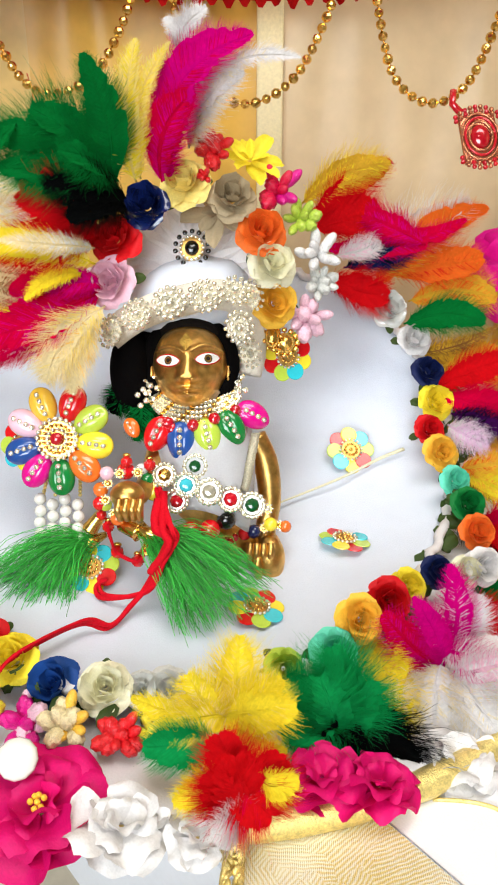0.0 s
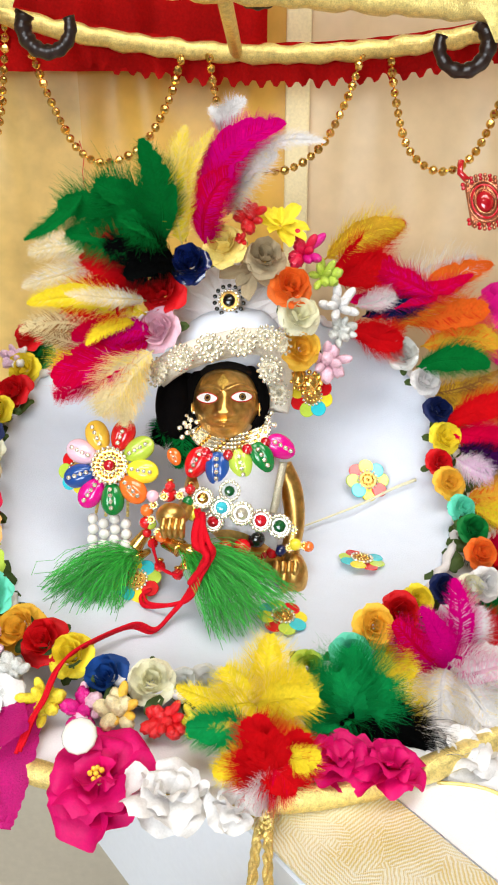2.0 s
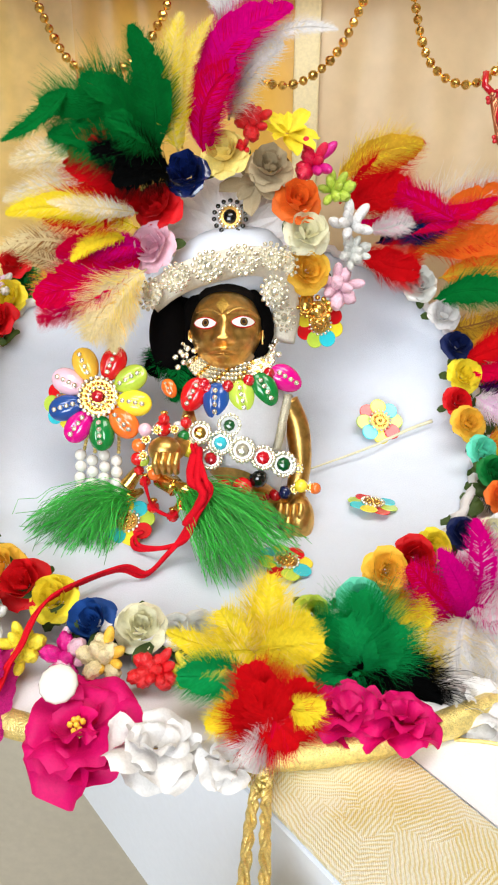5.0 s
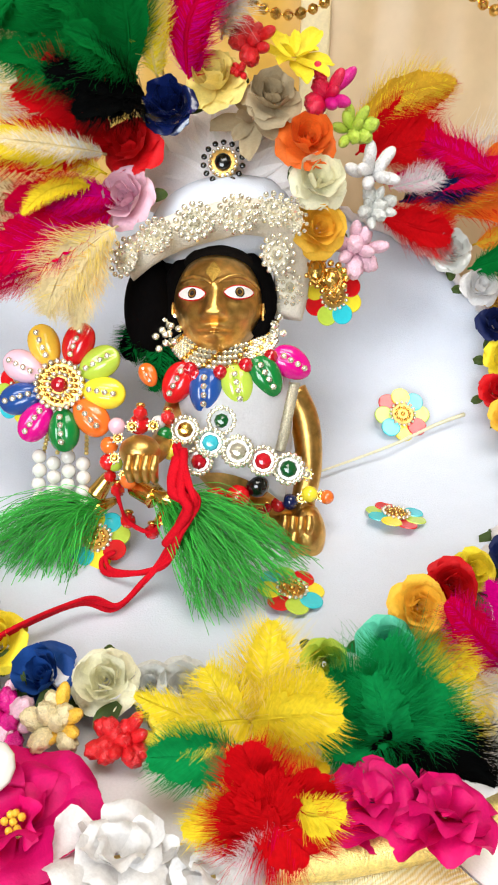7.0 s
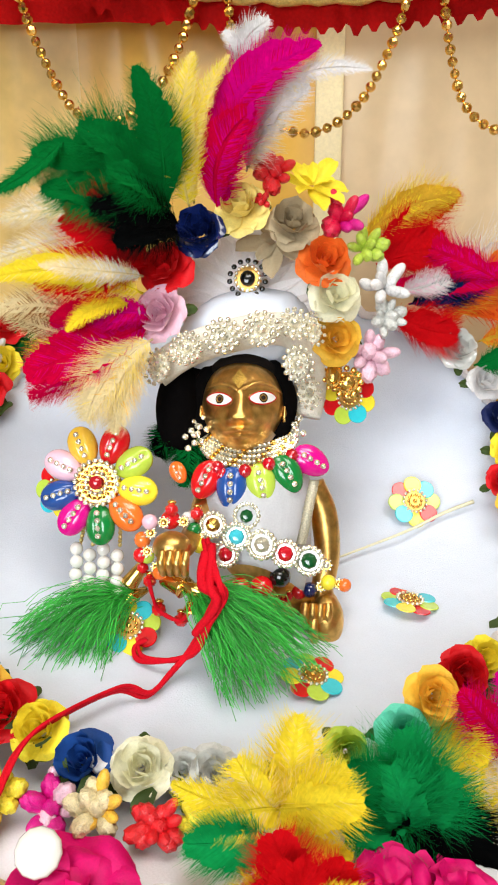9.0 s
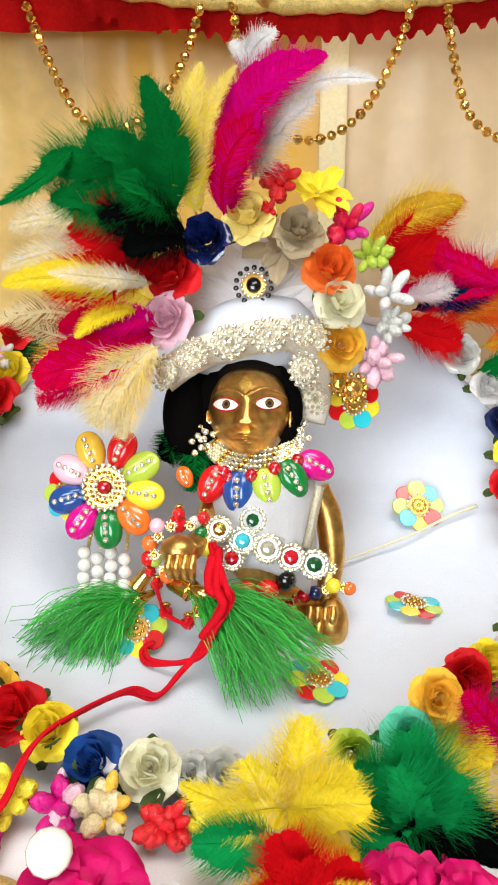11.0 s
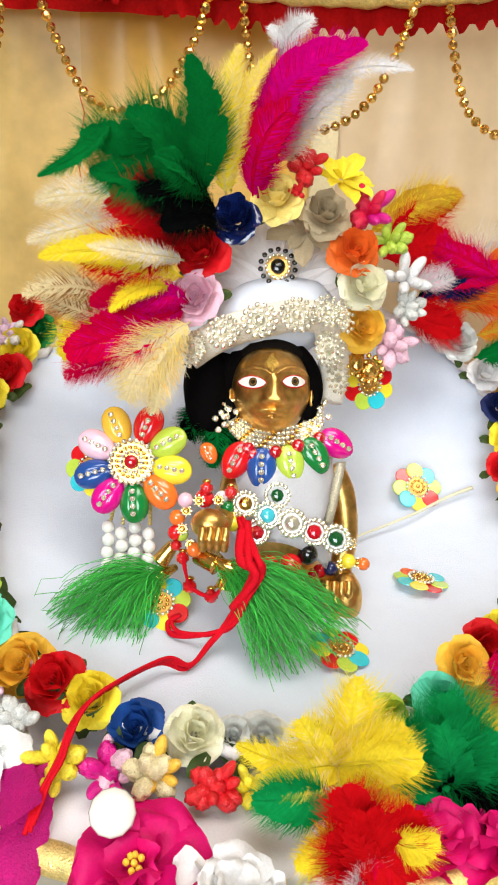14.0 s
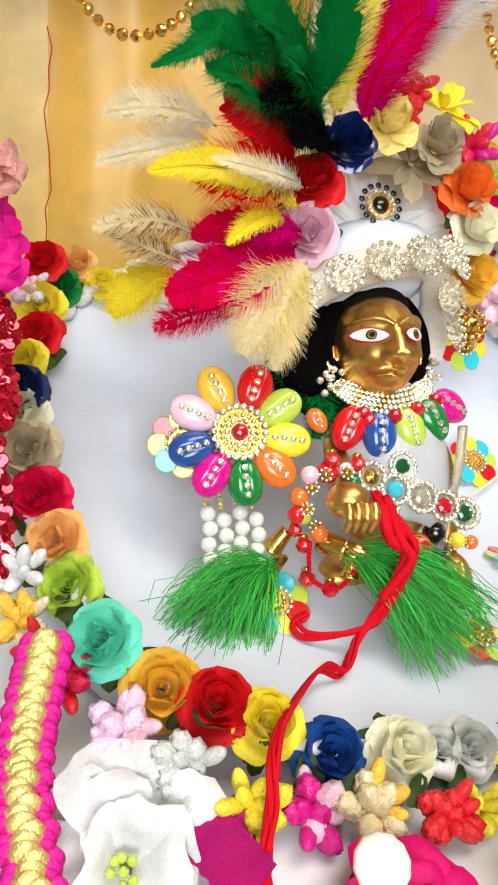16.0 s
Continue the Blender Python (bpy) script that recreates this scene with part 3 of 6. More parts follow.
# ---------------------------------------------------------------- flowers round the cap
HEAD = "flowers of the cap"
rose("navy", (-0.538, 4.400, 1.245), 0.124, (-0.2, -1, 0.25), 30, "dark navy craft rose on the cap", group=HEAD, mats=GLOSSY)
rose("red", (-0.706, 4.420, 1.073), 0.132, (-0.25, -1, 0.15), 70, "red craft rose on the cap", group=HEAD)
rose("pink", (-0.722, 4.420, 0.851), 0.128, (-0.25, -1, 0.0), 10, "pale pink craft rose on the cap", group=HEAD)
rose("butter", (-0.340, 4.420, 1.366), 0.132, (-0.1, -1, 0.3), 55, "pale yellow craft rose on the cap", group=HEAD)
rose("bronze", (-0.092, 4.450, 1.300), 0.128, (0.1, -1, 0.3), 85, "silvery bronze craft rose on the cap", group=HEAD)
rose("orange", (0.065, 4.500, 1.134), 0.132, (0.2, -1, 0.2), 20, "orange craft rose on the cap", group=HEAD)
rose("cream", (0.120, 4.550, 0.968), 0.132, (0.2, -1, 0.1), 45, "cream craft rose on the cap", group=HEAD)
rose("amber", (0.133, 4.620, 0.772), 0.132, (0.2, -1, 0.0), 5, "amber craft rose on the cap", group=HEAD)
spray("red", (-0.199, 4.500, 1.578), 0.117, n=8, kinds=(1, 1, 0), label="cluster of beaded red craft berries on the cap")
spray("red", (-0.239, 4.400, 1.411), 0.048, n=3, kinds=(1, 1), label="small beaded red craft berry on the cap")
blossom("yellow", (0.004, 4.550, 1.538), 0.200, (0.1, -1, 0.6), 4, "yellow tulip-shaped craft bud on the cap", None, True)
spray("crimson", (0.161, 4.600, 1.378), 0.131, n=6, kinds=(0, 1, 0), label="glossy magenta craft bud spray on the cap", second="magenta")
spray("lime", (0.283, 4.650, 1.245), 0.110, n=6, kinds=(0, 0, 1), label="lime green craft bud spray on the cap")
spray("white", (0.378, 4.700, 1.055), 0.131, (0.3, -1, 0.2), 7, (0, 0), "white craft bud spray on the cap")
spray("silver", (0.394, 4.750, 0.910), 0.103, (0.3, -1, 0), 6, (1, 0), "silver craft berry spray on the cap")
spray("pink", (0.324, 4.800, 0.722), 0.138, (0.3, -1, -0.2), 7, (0, 1), "pale pink craft bud spray on the cap")
blossom("bronze", (-0.171, 4.550, 1.258), 0.200, (0, -1, 0.2), 4, "silvery bronze ribbon bow on the cap", None, True)

# ---------------------------------------------------------------- plumes of the cap
feather("green", (-0.730, 4.400, 1.378), (-0.797, 3.870, 1.812), 0.19, 0.10, None, 0.45, label="upright curling dark green feather", barbs=120, tint=0.30)
feather("green", (-0.713, 4.420, 1.435), (-1.279, 4.060, 1.493), 0.27, 0.06, None, 0.90, label="large downy dark green feather", barbs=140, tint=0.30)
feather("green", (-0.720, 4.420, 1.398), (-1.230, 4.060, 1.347), 0.24, -0.04, None, 1.00, label="large downy dark green feather", barbs=140, tint=0.30)
feather("green", (-0.728, 4.420, 1.450), (-1.071, 4.060, 1.630), 0.25, 0.04, None, 0.90, label="downy dark green feather", barbs=130, tint=0.30)
feather("green", (-0.696, 4.420, 1.392), (-0.931, 4.060, 1.433), 0.22, 0.00, None, 1.00, label="downy dark green feather with loose barbs", barbs=130, tint=0.30)
feather("green", (-1.148, 4.100, 1.579), (-1.460, 3.980, 1.290), 0.09, -0.16, None, 0.70, label="thin dark green feather with a drooping tip", barbs=70, tint=0.30)
feather("black", (-0.639, 4.380, 1.285), (-1.011, 4.100, 1.257), 0.20, 0.00, None, 0.80, label="downy black feather", barbs=130, tint=0.30)
feather("black", (-0.647, 4.380, 1.247), (-0.889, 4.100, 1.099), 0.20, 0.00, None, 0.80, label="downy black feather", barbs=120, tint=0.30)
feather("red", (-0.792, 4.380, 1.117), (-1.141, 4.140, 1.251), 0.25, 0.04, None, 0.25, label="broad red feather", barbs=130, tint=0.30)
feather("red", (-0.791, 4.380, 1.081), (-1.282, 4.140, 0.969), 0.23, -0.06, None, 0.30, label="broad red feather", barbs=130, tint=0.30)
feather("ivory", (-0.795, 4.270, 1.000), (-1.226, 4.040, 0.992), 0.08, -0.05, "white", 0.90, label="cream downy feather", barbs=100, tint=0.30)
feather("yellow", (-0.797, 4.300, 0.924), (-1.450, 4.080, 0.920), 0.15, 0.10, "butter", 0.40, label="long yellow feather", barbs=130, tint=0.20)
feather("yellow", (-0.862, 4.320, 0.883), (-1.129, 4.200, 0.711), 0.08, 0.10, None, 0.60, label="small yellow feather", barbs=80, tint=0.30)
feather("crimson", (-0.774, 4.420, 0.807), (-1.349, 4.300, 0.534), 0.24, -0.04, "magenta", 0.30, label="broad crimson feather with a magenta edge", barbs=130, tint=0.25)
feather("crimson", (-0.786, 4.440, 0.834), (-1.244, 4.320, 0.776), 0.16, 0.06, None, 0.40, label="broad crimson feather", barbs=110, tint=0.30)
feather("magenta", (-0.751, 4.400, 0.838), (-1.058, 4.300, 0.780), 0.12, 0.05, "crimson", 0.60, label="magenta downy feather", barbs=90, tint=0.30)
feather("crimson", (-0.992, 4.500, 0.554), (-1.381, 4.460, 0.432), 0.13, 0.04, "pink", 0.95, label="crimson feather with a thin frayed tip", barbs=100, tint=0.30)
feather("ivory", (-0.756, 4.360, 0.716), (-1.041, 4.300, 0.305), 0.19, 0.10, "butter", 1.00, label="cream yellow downy feather", barbs=130, tint=0.30)
feather("ivory", (-0.793, 4.340, 0.650), (-0.918, 4.320, 0.253), 0.13, 0.05, "amber", 1.00, label="cream yellow downy feather", barbs=100, tint=0.12)
feather("ivory", (-1.071, 4.600, 1.387), (-1.574, 4.500, 1.337), 0.14, 0.05, "white", 1.00, label="pale downy feather", barbs=90, tint=0.40)
feather("ivory", (-1.115, 4.600, 1.325), (-1.611, 4.500, 1.140), 0.12, -0.05, "white", 1.00, label="pale downy feather", barbs=90, tint=0.40)
feather("ivory", (-1.160, 4.600, 0.882), (-1.619, 4.500, 0.841), 0.12, 0.10, "brown", 0.90, label="pale brown wispy feather", barbs=70, tint=0.30)
feather("ivory", (-1.211, 4.700, 0.793), (-1.589, 4.600, 0.922), 0.10, -0.10, "brown", 0.90, label="pale brown wispy feather", barbs=70, tint=0.30)
feather("butter", (-0.596, 4.400, 1.370), (-0.532, 4.020, 1.956), 0.15, -0.08, "yellow", 0.50, label="pale yellow feather standing upright", barbs=120, tint=0.50)
feather("butter", (-0.573, 4.380, 1.391), (-0.358, 4.000, 1.923), 0.10, -0.14, "yellow", 0.50, label="pale yellow curving feather", barbs=110, tint=0.40)
feather("magenta", (-0.436, 4.400, 1.371), (0.060, 3.880, 1.866), 0.22, -0.27, "crimson", 0.35, label="magenta plume that curls over at its tip", barbs=170, tint=0.30)
feather("crimson", (-0.461, 4.420, 1.378), (-0.263, 4.080, 1.713), 0.20, -0.14, "magenta", 0.35, label="magenta plume with a red base", barbs=130, tint=0.40)
feather("white", (-0.323, 4.450, 1.580), (-0.016, 4.000, 1.770), 0.20, -0.12, "ivory", 0.90, label="soft white downy plume", barbs=130, tint=0.20)
feather("white", (-0.240, 4.150, 1.786), (0.248, 3.950, 1.817), 0.09, -0.10, "ivory", 0.80, label="soft white downy plume with a thin tip", barbs=80, tint=0.20)
feather("white", (-0.318, 4.500, 1.659), (-0.172, 4.150, 1.758), 0.18, 0.00, "ivory", 1.00, label="soft white downy plume", barbs=110, tint=0.20)
feather("white", (-0.341, 4.200, 1.978), (-0.203, 4.050, 2.118), 0.10, -0.10, None, 0.70, label="white downy feather tip", barbs=70, tint=0.30)
feather("white", (-0.355, 4.200, 1.992), (-0.423, 4.100, 2.097), 0.07, 0.10, None, 0.80, label="white downy feather tip", barbs=60, tint=0.30)
feather("yellow", (-1.173, 5.000, 0.846), (-1.497, 5.000, 0.616), 0.2, 0.1, None, 0.6, label="yellow feather behind the cap", barbs=80)
feather("green", (-0.660, 4.800, 0.330), (-0.650, 4.680, 0.010), 0.13, -0.15, "black", 0.5, label="small dark green curled feather by the shoulder", barbs=150, tint=0.4)
feather("black", (-0.660, 4.840, 0.340), (-0.760, 4.740, 0.160), 0.13, 0.1, "green", 0.5, label="small dark green downy feather", barbs=150, tint=0.4)

# ---------------------------------------------------------------- feathers behind the border, right side
feather("mustard", (0.359, 5.700, 1.636), (0.959, 5.600, 1.868), 0.22, -0.1, "yellow", 0.8, label="mustard downy feather")
feather("red", (0.381, 5.600, 1.457), (0.971, 5.700, 1.939), 0.2, 0.0, None, 0.5, label="broad red feather")
feather("red", (0.429, 5.550, 1.420), (0.884, 5.600, 1.535), 0.28, 0.0, None, 0.5, label="broad red feather", barbs=120)
feather("crimson", (0.479, 5.550, 1.293), (1.460, 5.600, 1.537), 0.17, 0.12, "magenta", 0.5, label="crimson feather")
feather("white", (0.696, 5.750, 1.390), (1.505, 5.700, 1.692), 0.26, 0.1, "ivory", 1.0, label="pale downy feather")
feather("navy", (0.625, 5.500, 1.158), (1.135, 5.600, 1.358), 0.14, 0.1, "black", 0.8, label="dark navy downy feather")
feather("white", (0.576, 5.500, 1.233), (0.872, 5.500, 1.334), 0.12, 0.1, "pink", 0.8, label="small pale downy feather")
feather("red", (0.499, 5.450, 1.073), (0.922, 5.500, 0.984), 0.22, 0.1, None, 0.6, label="broad red feather", barbs=110)
feather("orange", (0.834, 5.600, 1.052), (1.657, 5.700, 1.589), 0.22, -0.1, "mustard", 0.4, label="broad orange feather", barbs=130, tint=0.15)
feather("mustard", (1.112, 5.800, 0.986), (1.727, 5.800, 0.989), 0.26, -0.1, "orange", 0.7, label="mustard feather")
feather("green", (1.044, 5.600, 0.800), (1.562, 5.500, 0.789), 0.2, -0.1, None, 0.5, label="dark green feather beside the roses", barbs=120)
feather("brown", (1.215, 5.800, 0.624), (1.704, 5.700, 0.819), 0.08, 0.1, "mustard", 0.8, label="wispy brown feather")
feather("mustard", (1.308, 5.750, 0.516), (1.853, 5.700, 0.388), 0.18, -0.1, "yellow", 0.7, label="mustard feather")
feather("red", (1.258, 5.600, 0.375), (1.732, 5.500, 0.567), 0.2, 0.0, None, 0.5, label="broad red feather", barbs=110)
feather("crimson", (1.299, 5.550, 0.296), (1.779, 5.400, 0.190), 0.2, 0.0, None, 0.5, label="broad crimson feather", barbs=110)
feather("purple", (1.339, 5.500, 0.194), (1.731, 5.300, 0.088), 0.15, 0.1, "black", 0.9, label="dark purple downy feather", barbs=110)
feather("lilac", (1.306, 5.450, 0.117), (1.541, 5.300, -0.009), 0.14, 0.1, "white", 1.0, label="lilac and white downy feather")
feather("amber", (1.378, 5.450, -0.175), (1.824, 5.300, -0.102), 0.2, 0.0, "orange", 0.7, label="amber feather", tint=0.3)
feather("yellow", (1.417, 5.400, -0.224), (1.798, 5.200, -0.386), 0.17, 0.0, "amber", 0.7, label="yellow feather", tint=0.3)
feather("crimson", (1.468, 5.300, -0.532), (1.850, 5.100, -0.384), 0.2, 0.0, None, 0.5, label="broad crimson feather", barbs=110)
feather("red", (1.481, 5.250, -0.577), (1.822, 5.000, -0.631), 0.18, 0.0, None, 0.5, label="broad red feather", barbs=110)
feather("green", (1.275, 4.900, -0.832), (1.792, 4.600, -0.843), 0.14, 0.05, None, 0.5, label="green feather with slim barbs", barbs=90)
feather("yellow", (1.396, 4.950, -0.812), (1.907, 4.700, -0.701), 0.16, 0.0, None, 0.5, label="yellow feather")
feather("red", (1.182, 4.750, -0.993), (1.472, 4.500, -1.025), 0.2, -0.1, None, 0.6, label="broad red feather", barbs=110)
feather("amber", (1.345, 4.700, -1.072), (1.613, 4.400, -1.073), 0.2, 0.0, "yellow", 0.7, label="amber feather")
feather("crimson", (1.451, 4.600, -1.353), (1.728, 4.300, -1.058), 0.17, 0.0, None, 0.6, label="crimson feather")
feather("white", (1.294, 4.450, -1.452), (1.717, 4.200, -1.360), 0.2, 0.1, "pink", 1.0, label="pale pink downy feather", barbs=90)
feather("white", (1.324, 4.400, -1.564), (1.611, 4.100, -1.535), 0.16, 0.0, "ivory", 1.0, label="pale downy feather", barbs=80)
# the bright pink spray of feathers at the right front
feather("magenta", (0.995, 4.250, -1.120), (0.956, 4.000, -0.587), 0.16, 0.08, "lilac", 0.6, label="bright magenta feather tipped with lilac", tint=0.2, barbs=110)
feather("crimson", (0.975, 4.250, -1.140), (0.648, 4.000, -0.821), 0.19, -0.05, "magenta", 0.6, label="crimson feather", tint=0.4, barbs=110)
feather("magenta", (0.987, 4.200, -1.133), (0.776, 3.950, -0.739), 0.14, 0.05, None, 0.6, label="bright magenta feather", barbs=100)
feather("magenta", (0.967, 4.200, -1.054), (1.241, 3.900, -1.106), 0.14, -0.08, "white", 0.8, label="lilac and white feather", tint=0.5, barbs=100)
feather("white", (0.987, 4.200, -1.212), (1.360, 3.850, -1.190), 0.2, 0.08, "pink", 1.0, label="white downy feather tipped with pink", tint=0.15, barbs=120)
feather("white", (1.055, 4.250, -1.020), (1.128, 4.100, -0.747), 0.12, 0.1, "pink", 0.9, label="white downy feather")
feather("white", (0.959, 4.150, -1.107), (0.876, 3.850, -1.399), 0.22, 0.1, "ivory", 1.0, label="white downy feather hanging down", barbs=120, tint=0.3)
feather("white", (0.999, 4.150, -1.126), (1.164, 3.800, -1.367), 0.2, 0.0, "ivory", 1.0, label="white downy feather hanging down", barbs=110, tint=0.2)
feather("yellow", (0.768, 4.200, -1.057), (0.582, 3.900, -1.282), 0.14, 0.15, None, 0.6, label="yellow curled feather", barbs=90)
feather("yellow", (0.569, 4.200, -1.000), (0.764, 4.000, -1.107), 0.15, 0.1, "mustard", 0.7, label="yellow feather", barbs=90)
feather("yellow", (0.776, 4.100, -1.121), (0.702, 3.800, -1.373), 0.15, 0.1, "ivory", 0.7, label="yellow drooping feather", barbs=90)
# the front: yellow, green, red and black tufts
feather("yellow", (-0.106, 3.680, -1.264), (-0.043, 3.500, -0.815), 0.20, 0.03, "butter", 0.80, label="yellow upright feather", barbs=120, tint=0.30)
feather("yellow", (-0.031, 3.660, -1.208), (-0.493, 3.500, -1.067), 0.13, -0.06, "butter", 0.50, label="yellow feather lying over the border", barbs=110, tint=0.30)
feather("yellow", (-0.164, 3.620, -1.203), (0.194, 3.420, -1.097), 0.19, -0.05, None, 0.60, label="yellow feather with split barbs", barbs=110, tint=0.30)
feather("yellow", (-0.034, 3.620, -1.194), (-0.391, 3.420, -1.197), 0.13, 0.10, "butter", 0.60, label="yellow downy feather", barbs=100, tint=0.30)
feather("yellow", (-0.121, 3.600, -1.193), (0.137, 3.460, -0.983), 0.16, 0.02, "butter", 0.80, label="yellow downy feather", barbs=100, tint=0.30)
feather("yellow", (-0.120, 3.600, -1.214), (-0.258, 3.480, -0.973), 0.16, 0.00, "butter", 0.80, label="yellow downy feather", barbs=100, tint=0.30)
feather("yellow", (-0.078, 3.560, -1.218), (0.156, 3.360, -1.241), 0.10, 0.10, None, 0.50, label="yellow feather with split barbs", barbs=90, tint=0.30)
feather("emerald", (-0.106, 3.550, -1.321), (-0.433, 3.400, -1.253), 0.16, 0.08, None, 0.40, label="smooth green feather", barbs=120, tint=0.30)
feather("red", (-0.030, 3.420, -1.502), (-0.127, 3.300, -1.163), 0.20, 0.05, None, 0.40, label="broad red feather", barbs=120, tint=0.30)
feather("red", (-0.030, 3.420, -1.522), (0.118, 3.200, -1.200), 0.22, 0.00, None, 0.50, label="broad soft red feather", barbs=120, tint=0.30)
feather("red", (0.008, 3.380, -1.500), (-0.162, 3.200, -1.276), 0.20, 0.00, None, 0.60, label="broad soft red feather", barbs=120, tint=0.30)
feather("red", (-0.039, 3.360, -1.337), (0.087, 3.180, -1.432), 0.20, 0.00, "crimson", 0.60, label="broad red feather", barbs=110, tint=0.20)
feather("red", (0.008, 3.360, -1.529), (-0.051, 3.200, -1.212), 0.24, 0.00, None, 0.50, label="broad red feather", barbs=120, tint=0.30)
feather("yellow", (0.049, 3.240, -1.297), (0.187, 3.140, -1.270), 0.10, 0.10, None, 0.30, label="small yellow feather", barbs=70, tint=0.30)
feather("yellow", (-0.117, 3.400, -1.380), (-0.290, 3.200, -1.397), 0.13, 0.10, "mustard", 0.60, label="yellow feather beside the red ones", barbs=90, tint=0.20)
feather("white", (-0.033, 3.380, -1.483), (-0.145, 3.150, -1.471), 0.13, 0.00, "pink", 1.00, label="pale pink downy feather", barbs=80, tint=0.30)
feather("emerald", (0.431, 3.900, -1.359), (0.161, 3.700, -1.053), 0.26, 0.05, None, 1.0, label="downy green feather", barbs=110)
feather("emerald", (0.450, 3.900, -1.359), (0.364, 3.750, -0.930), 0.26, 0.05, None, 1.0, label="downy green feather", barbs=110)
feather("emerald", (0.450, 3.900, -1.359), (0.563, 3.700, -1.067), 0.23, -0.05, None, 1.0, label="downy green feather", barbs=100)
feather("emerald", (0.393, 3.900, -1.210), (0.143, 3.600, -1.271), 0.23, -0.05, None, 1.0, label="downy green feather", barbs=100)
feather("black", (0.502, 3.850, -1.219), (0.709, 3.700, -1.479), 0.28, 0.0, None, 0.9, label="downy black feather", barbs=110)
feather("black", (0.502, 3.850, -1.275), (0.309, 3.700, -1.395), 0.22, 0.0, "green", 0.9, label="downy black feather", barbs=90)
feather("black", (0.548, 3.950, -1.254), (0.623, 3.750, -1.328), 0.2, 0.0, None, 0.9, label="downy black feather", barbs=90)
feather("emerald", (0.387, 3.800, -1.341), (0.303, 3.600, -1.020), 0.24, 0.05, None, 1.0, label="downy green feather", barbs=110)
# looser feathers that fill the border's outer side
feather("mustard", (1.171, 5.850, 0.630), (1.802, 5.800, 0.628), 0.24, 0.05, "brown", 0.8, label="mustard feather with brown barbs", tint=0.2)
feather("mustard", (1.299, 5.700, 0.055), (1.900, 5.500, 0.051), 0.22, 0.0, "orange", 0.8, label="mustard downy feather behind the roses", tint=0.25)
feather("brown", (1.381, 5.600, -0.297), (1.873, 5.400, -0.244), 0.18, 0.05, "mustard", 0.9, label="brown downy feather behind the roses", tint=0.5)
feather("orange", (0.952, 5.750, 1.184), (1.616, 5.750, 1.290), 0.26, 0.05, "red", 0.5, label="broad orange feather behind the roses", tint=0.2)
feather("black", (1.329, 5.450, -0.466), (1.587, 5.200, -0.691), 0.15, 0.05, "navy", 0.9, label="dark downy feather behind the roses")
feather("yellow", (1.432, 4.700, -0.899), (1.722, 4.500, -1.001), 0.2, 0.05, "amber", 0.8, label="yellow downy feather behind the roses")
feather("pink", (1.010, 4.100, -1.157), (1.287, 3.850, -1.005), 0.16, -0.05, "white", 1.0, label="pale pink downy feather", tint=0.5, barbs=110)
feather("white", (1.030, 4.100, -1.196), (1.434, 3.850, -1.318), 0.2, 0.0, "pink", 1.0, label="white downy feather with pink barbs", tint=0.2, barbs=120)
feather("crimson", (1.169, 5.500, 1.310), (0.682, 5.600, 1.560), 0.18, 0.0, "magenta", 0.6, label="crimson feather behind the cap", tint=0.3)

# ---------------------------------------------------------------- the swing's canopy, posts and garlands
def back_rail(x):
    return W(x, 6.36 - 0.05 * x * x, 0.64 + 0.06 * x * x)


def front_rail(x):
    return W(x, 4.98 + 0.03 * x * x, 0.885 - 0.065 * x)


canopy = thing("swing_canopy", Matrix(), "round swing canopy frame of rods wrapped in gold tape", "canopy")
for name, rail, lo, hi, r in (("front_rail", front_rail, -2.35, 2.25, 0.0072), ("back_rail", back_rail, -2.35, 2.25, 0.0062)):
    bm = bmesh.new()
    n = 90
    pts = [rail(lo + (hi - lo) * k / n) + Vector((0, 0, 0.0007 * math.sin(k * 1.3))) for k in range(n + 1)]
    tube(bm, pts, [r * (1 + 0.07 * math.sin(k * 0.9) + 0.05 * math.sin(k * 2.3)) for k in range(n + 1)], 10)
    part(name, bm, GOLD_TAPE, canopy, "rod wrapped in glittering gold tape")
for x, y in ((-0.36, -0.33), (-2.33, -2.33), (2.23, 2.23)):
    bm = bmesh.new()
    tube(bm, [front_rail(x), (front_rail(x) + back_rail(y)) / 2, back_rail(y)], 0.0045, 8)
    part("strut", bm, GOLD_TAPE, canopy)
bm = bmesh.new()
for x in (-1.72, 1.28):
    c = front_rail(x)
    bm = bmesh.new()
    lo = [bm.verts.new(c + Vector((0.017 * u, -0.0075 - 0.001 * math.cos(u * 3), 0.006))) for u in (-1, -0.5, 0, 0.5, 1)]
    mid = [bm.verts.new(c + Vector((0.01 * u + 0.003, -0.009, -0.006 - 0.006 * (1 - abs(u))))) for u in (-1, -0.5, 0, 0.5, 1)]
    tip = [bm.verts.new(c + Vector((0.004 * u + 0.004, -0.006, -0.017))) for u in (-1, -0.5, 0, 0.5, 1)]
    for r0, r1 in ((lo, mid), (mid, tip)):
        for k in range(4):
            bm.faces.new((r0[k], r0[k + 1], r1[k + 1], r1[k]))
    part("tape_wrap", bm, GOLD_TAPE, canopy, "loose fold of gold tape")
HOOK = material("dark_wood", (0.018, 0.006, 0.004), 0.35, 0, 0.3, 300, 0.3)


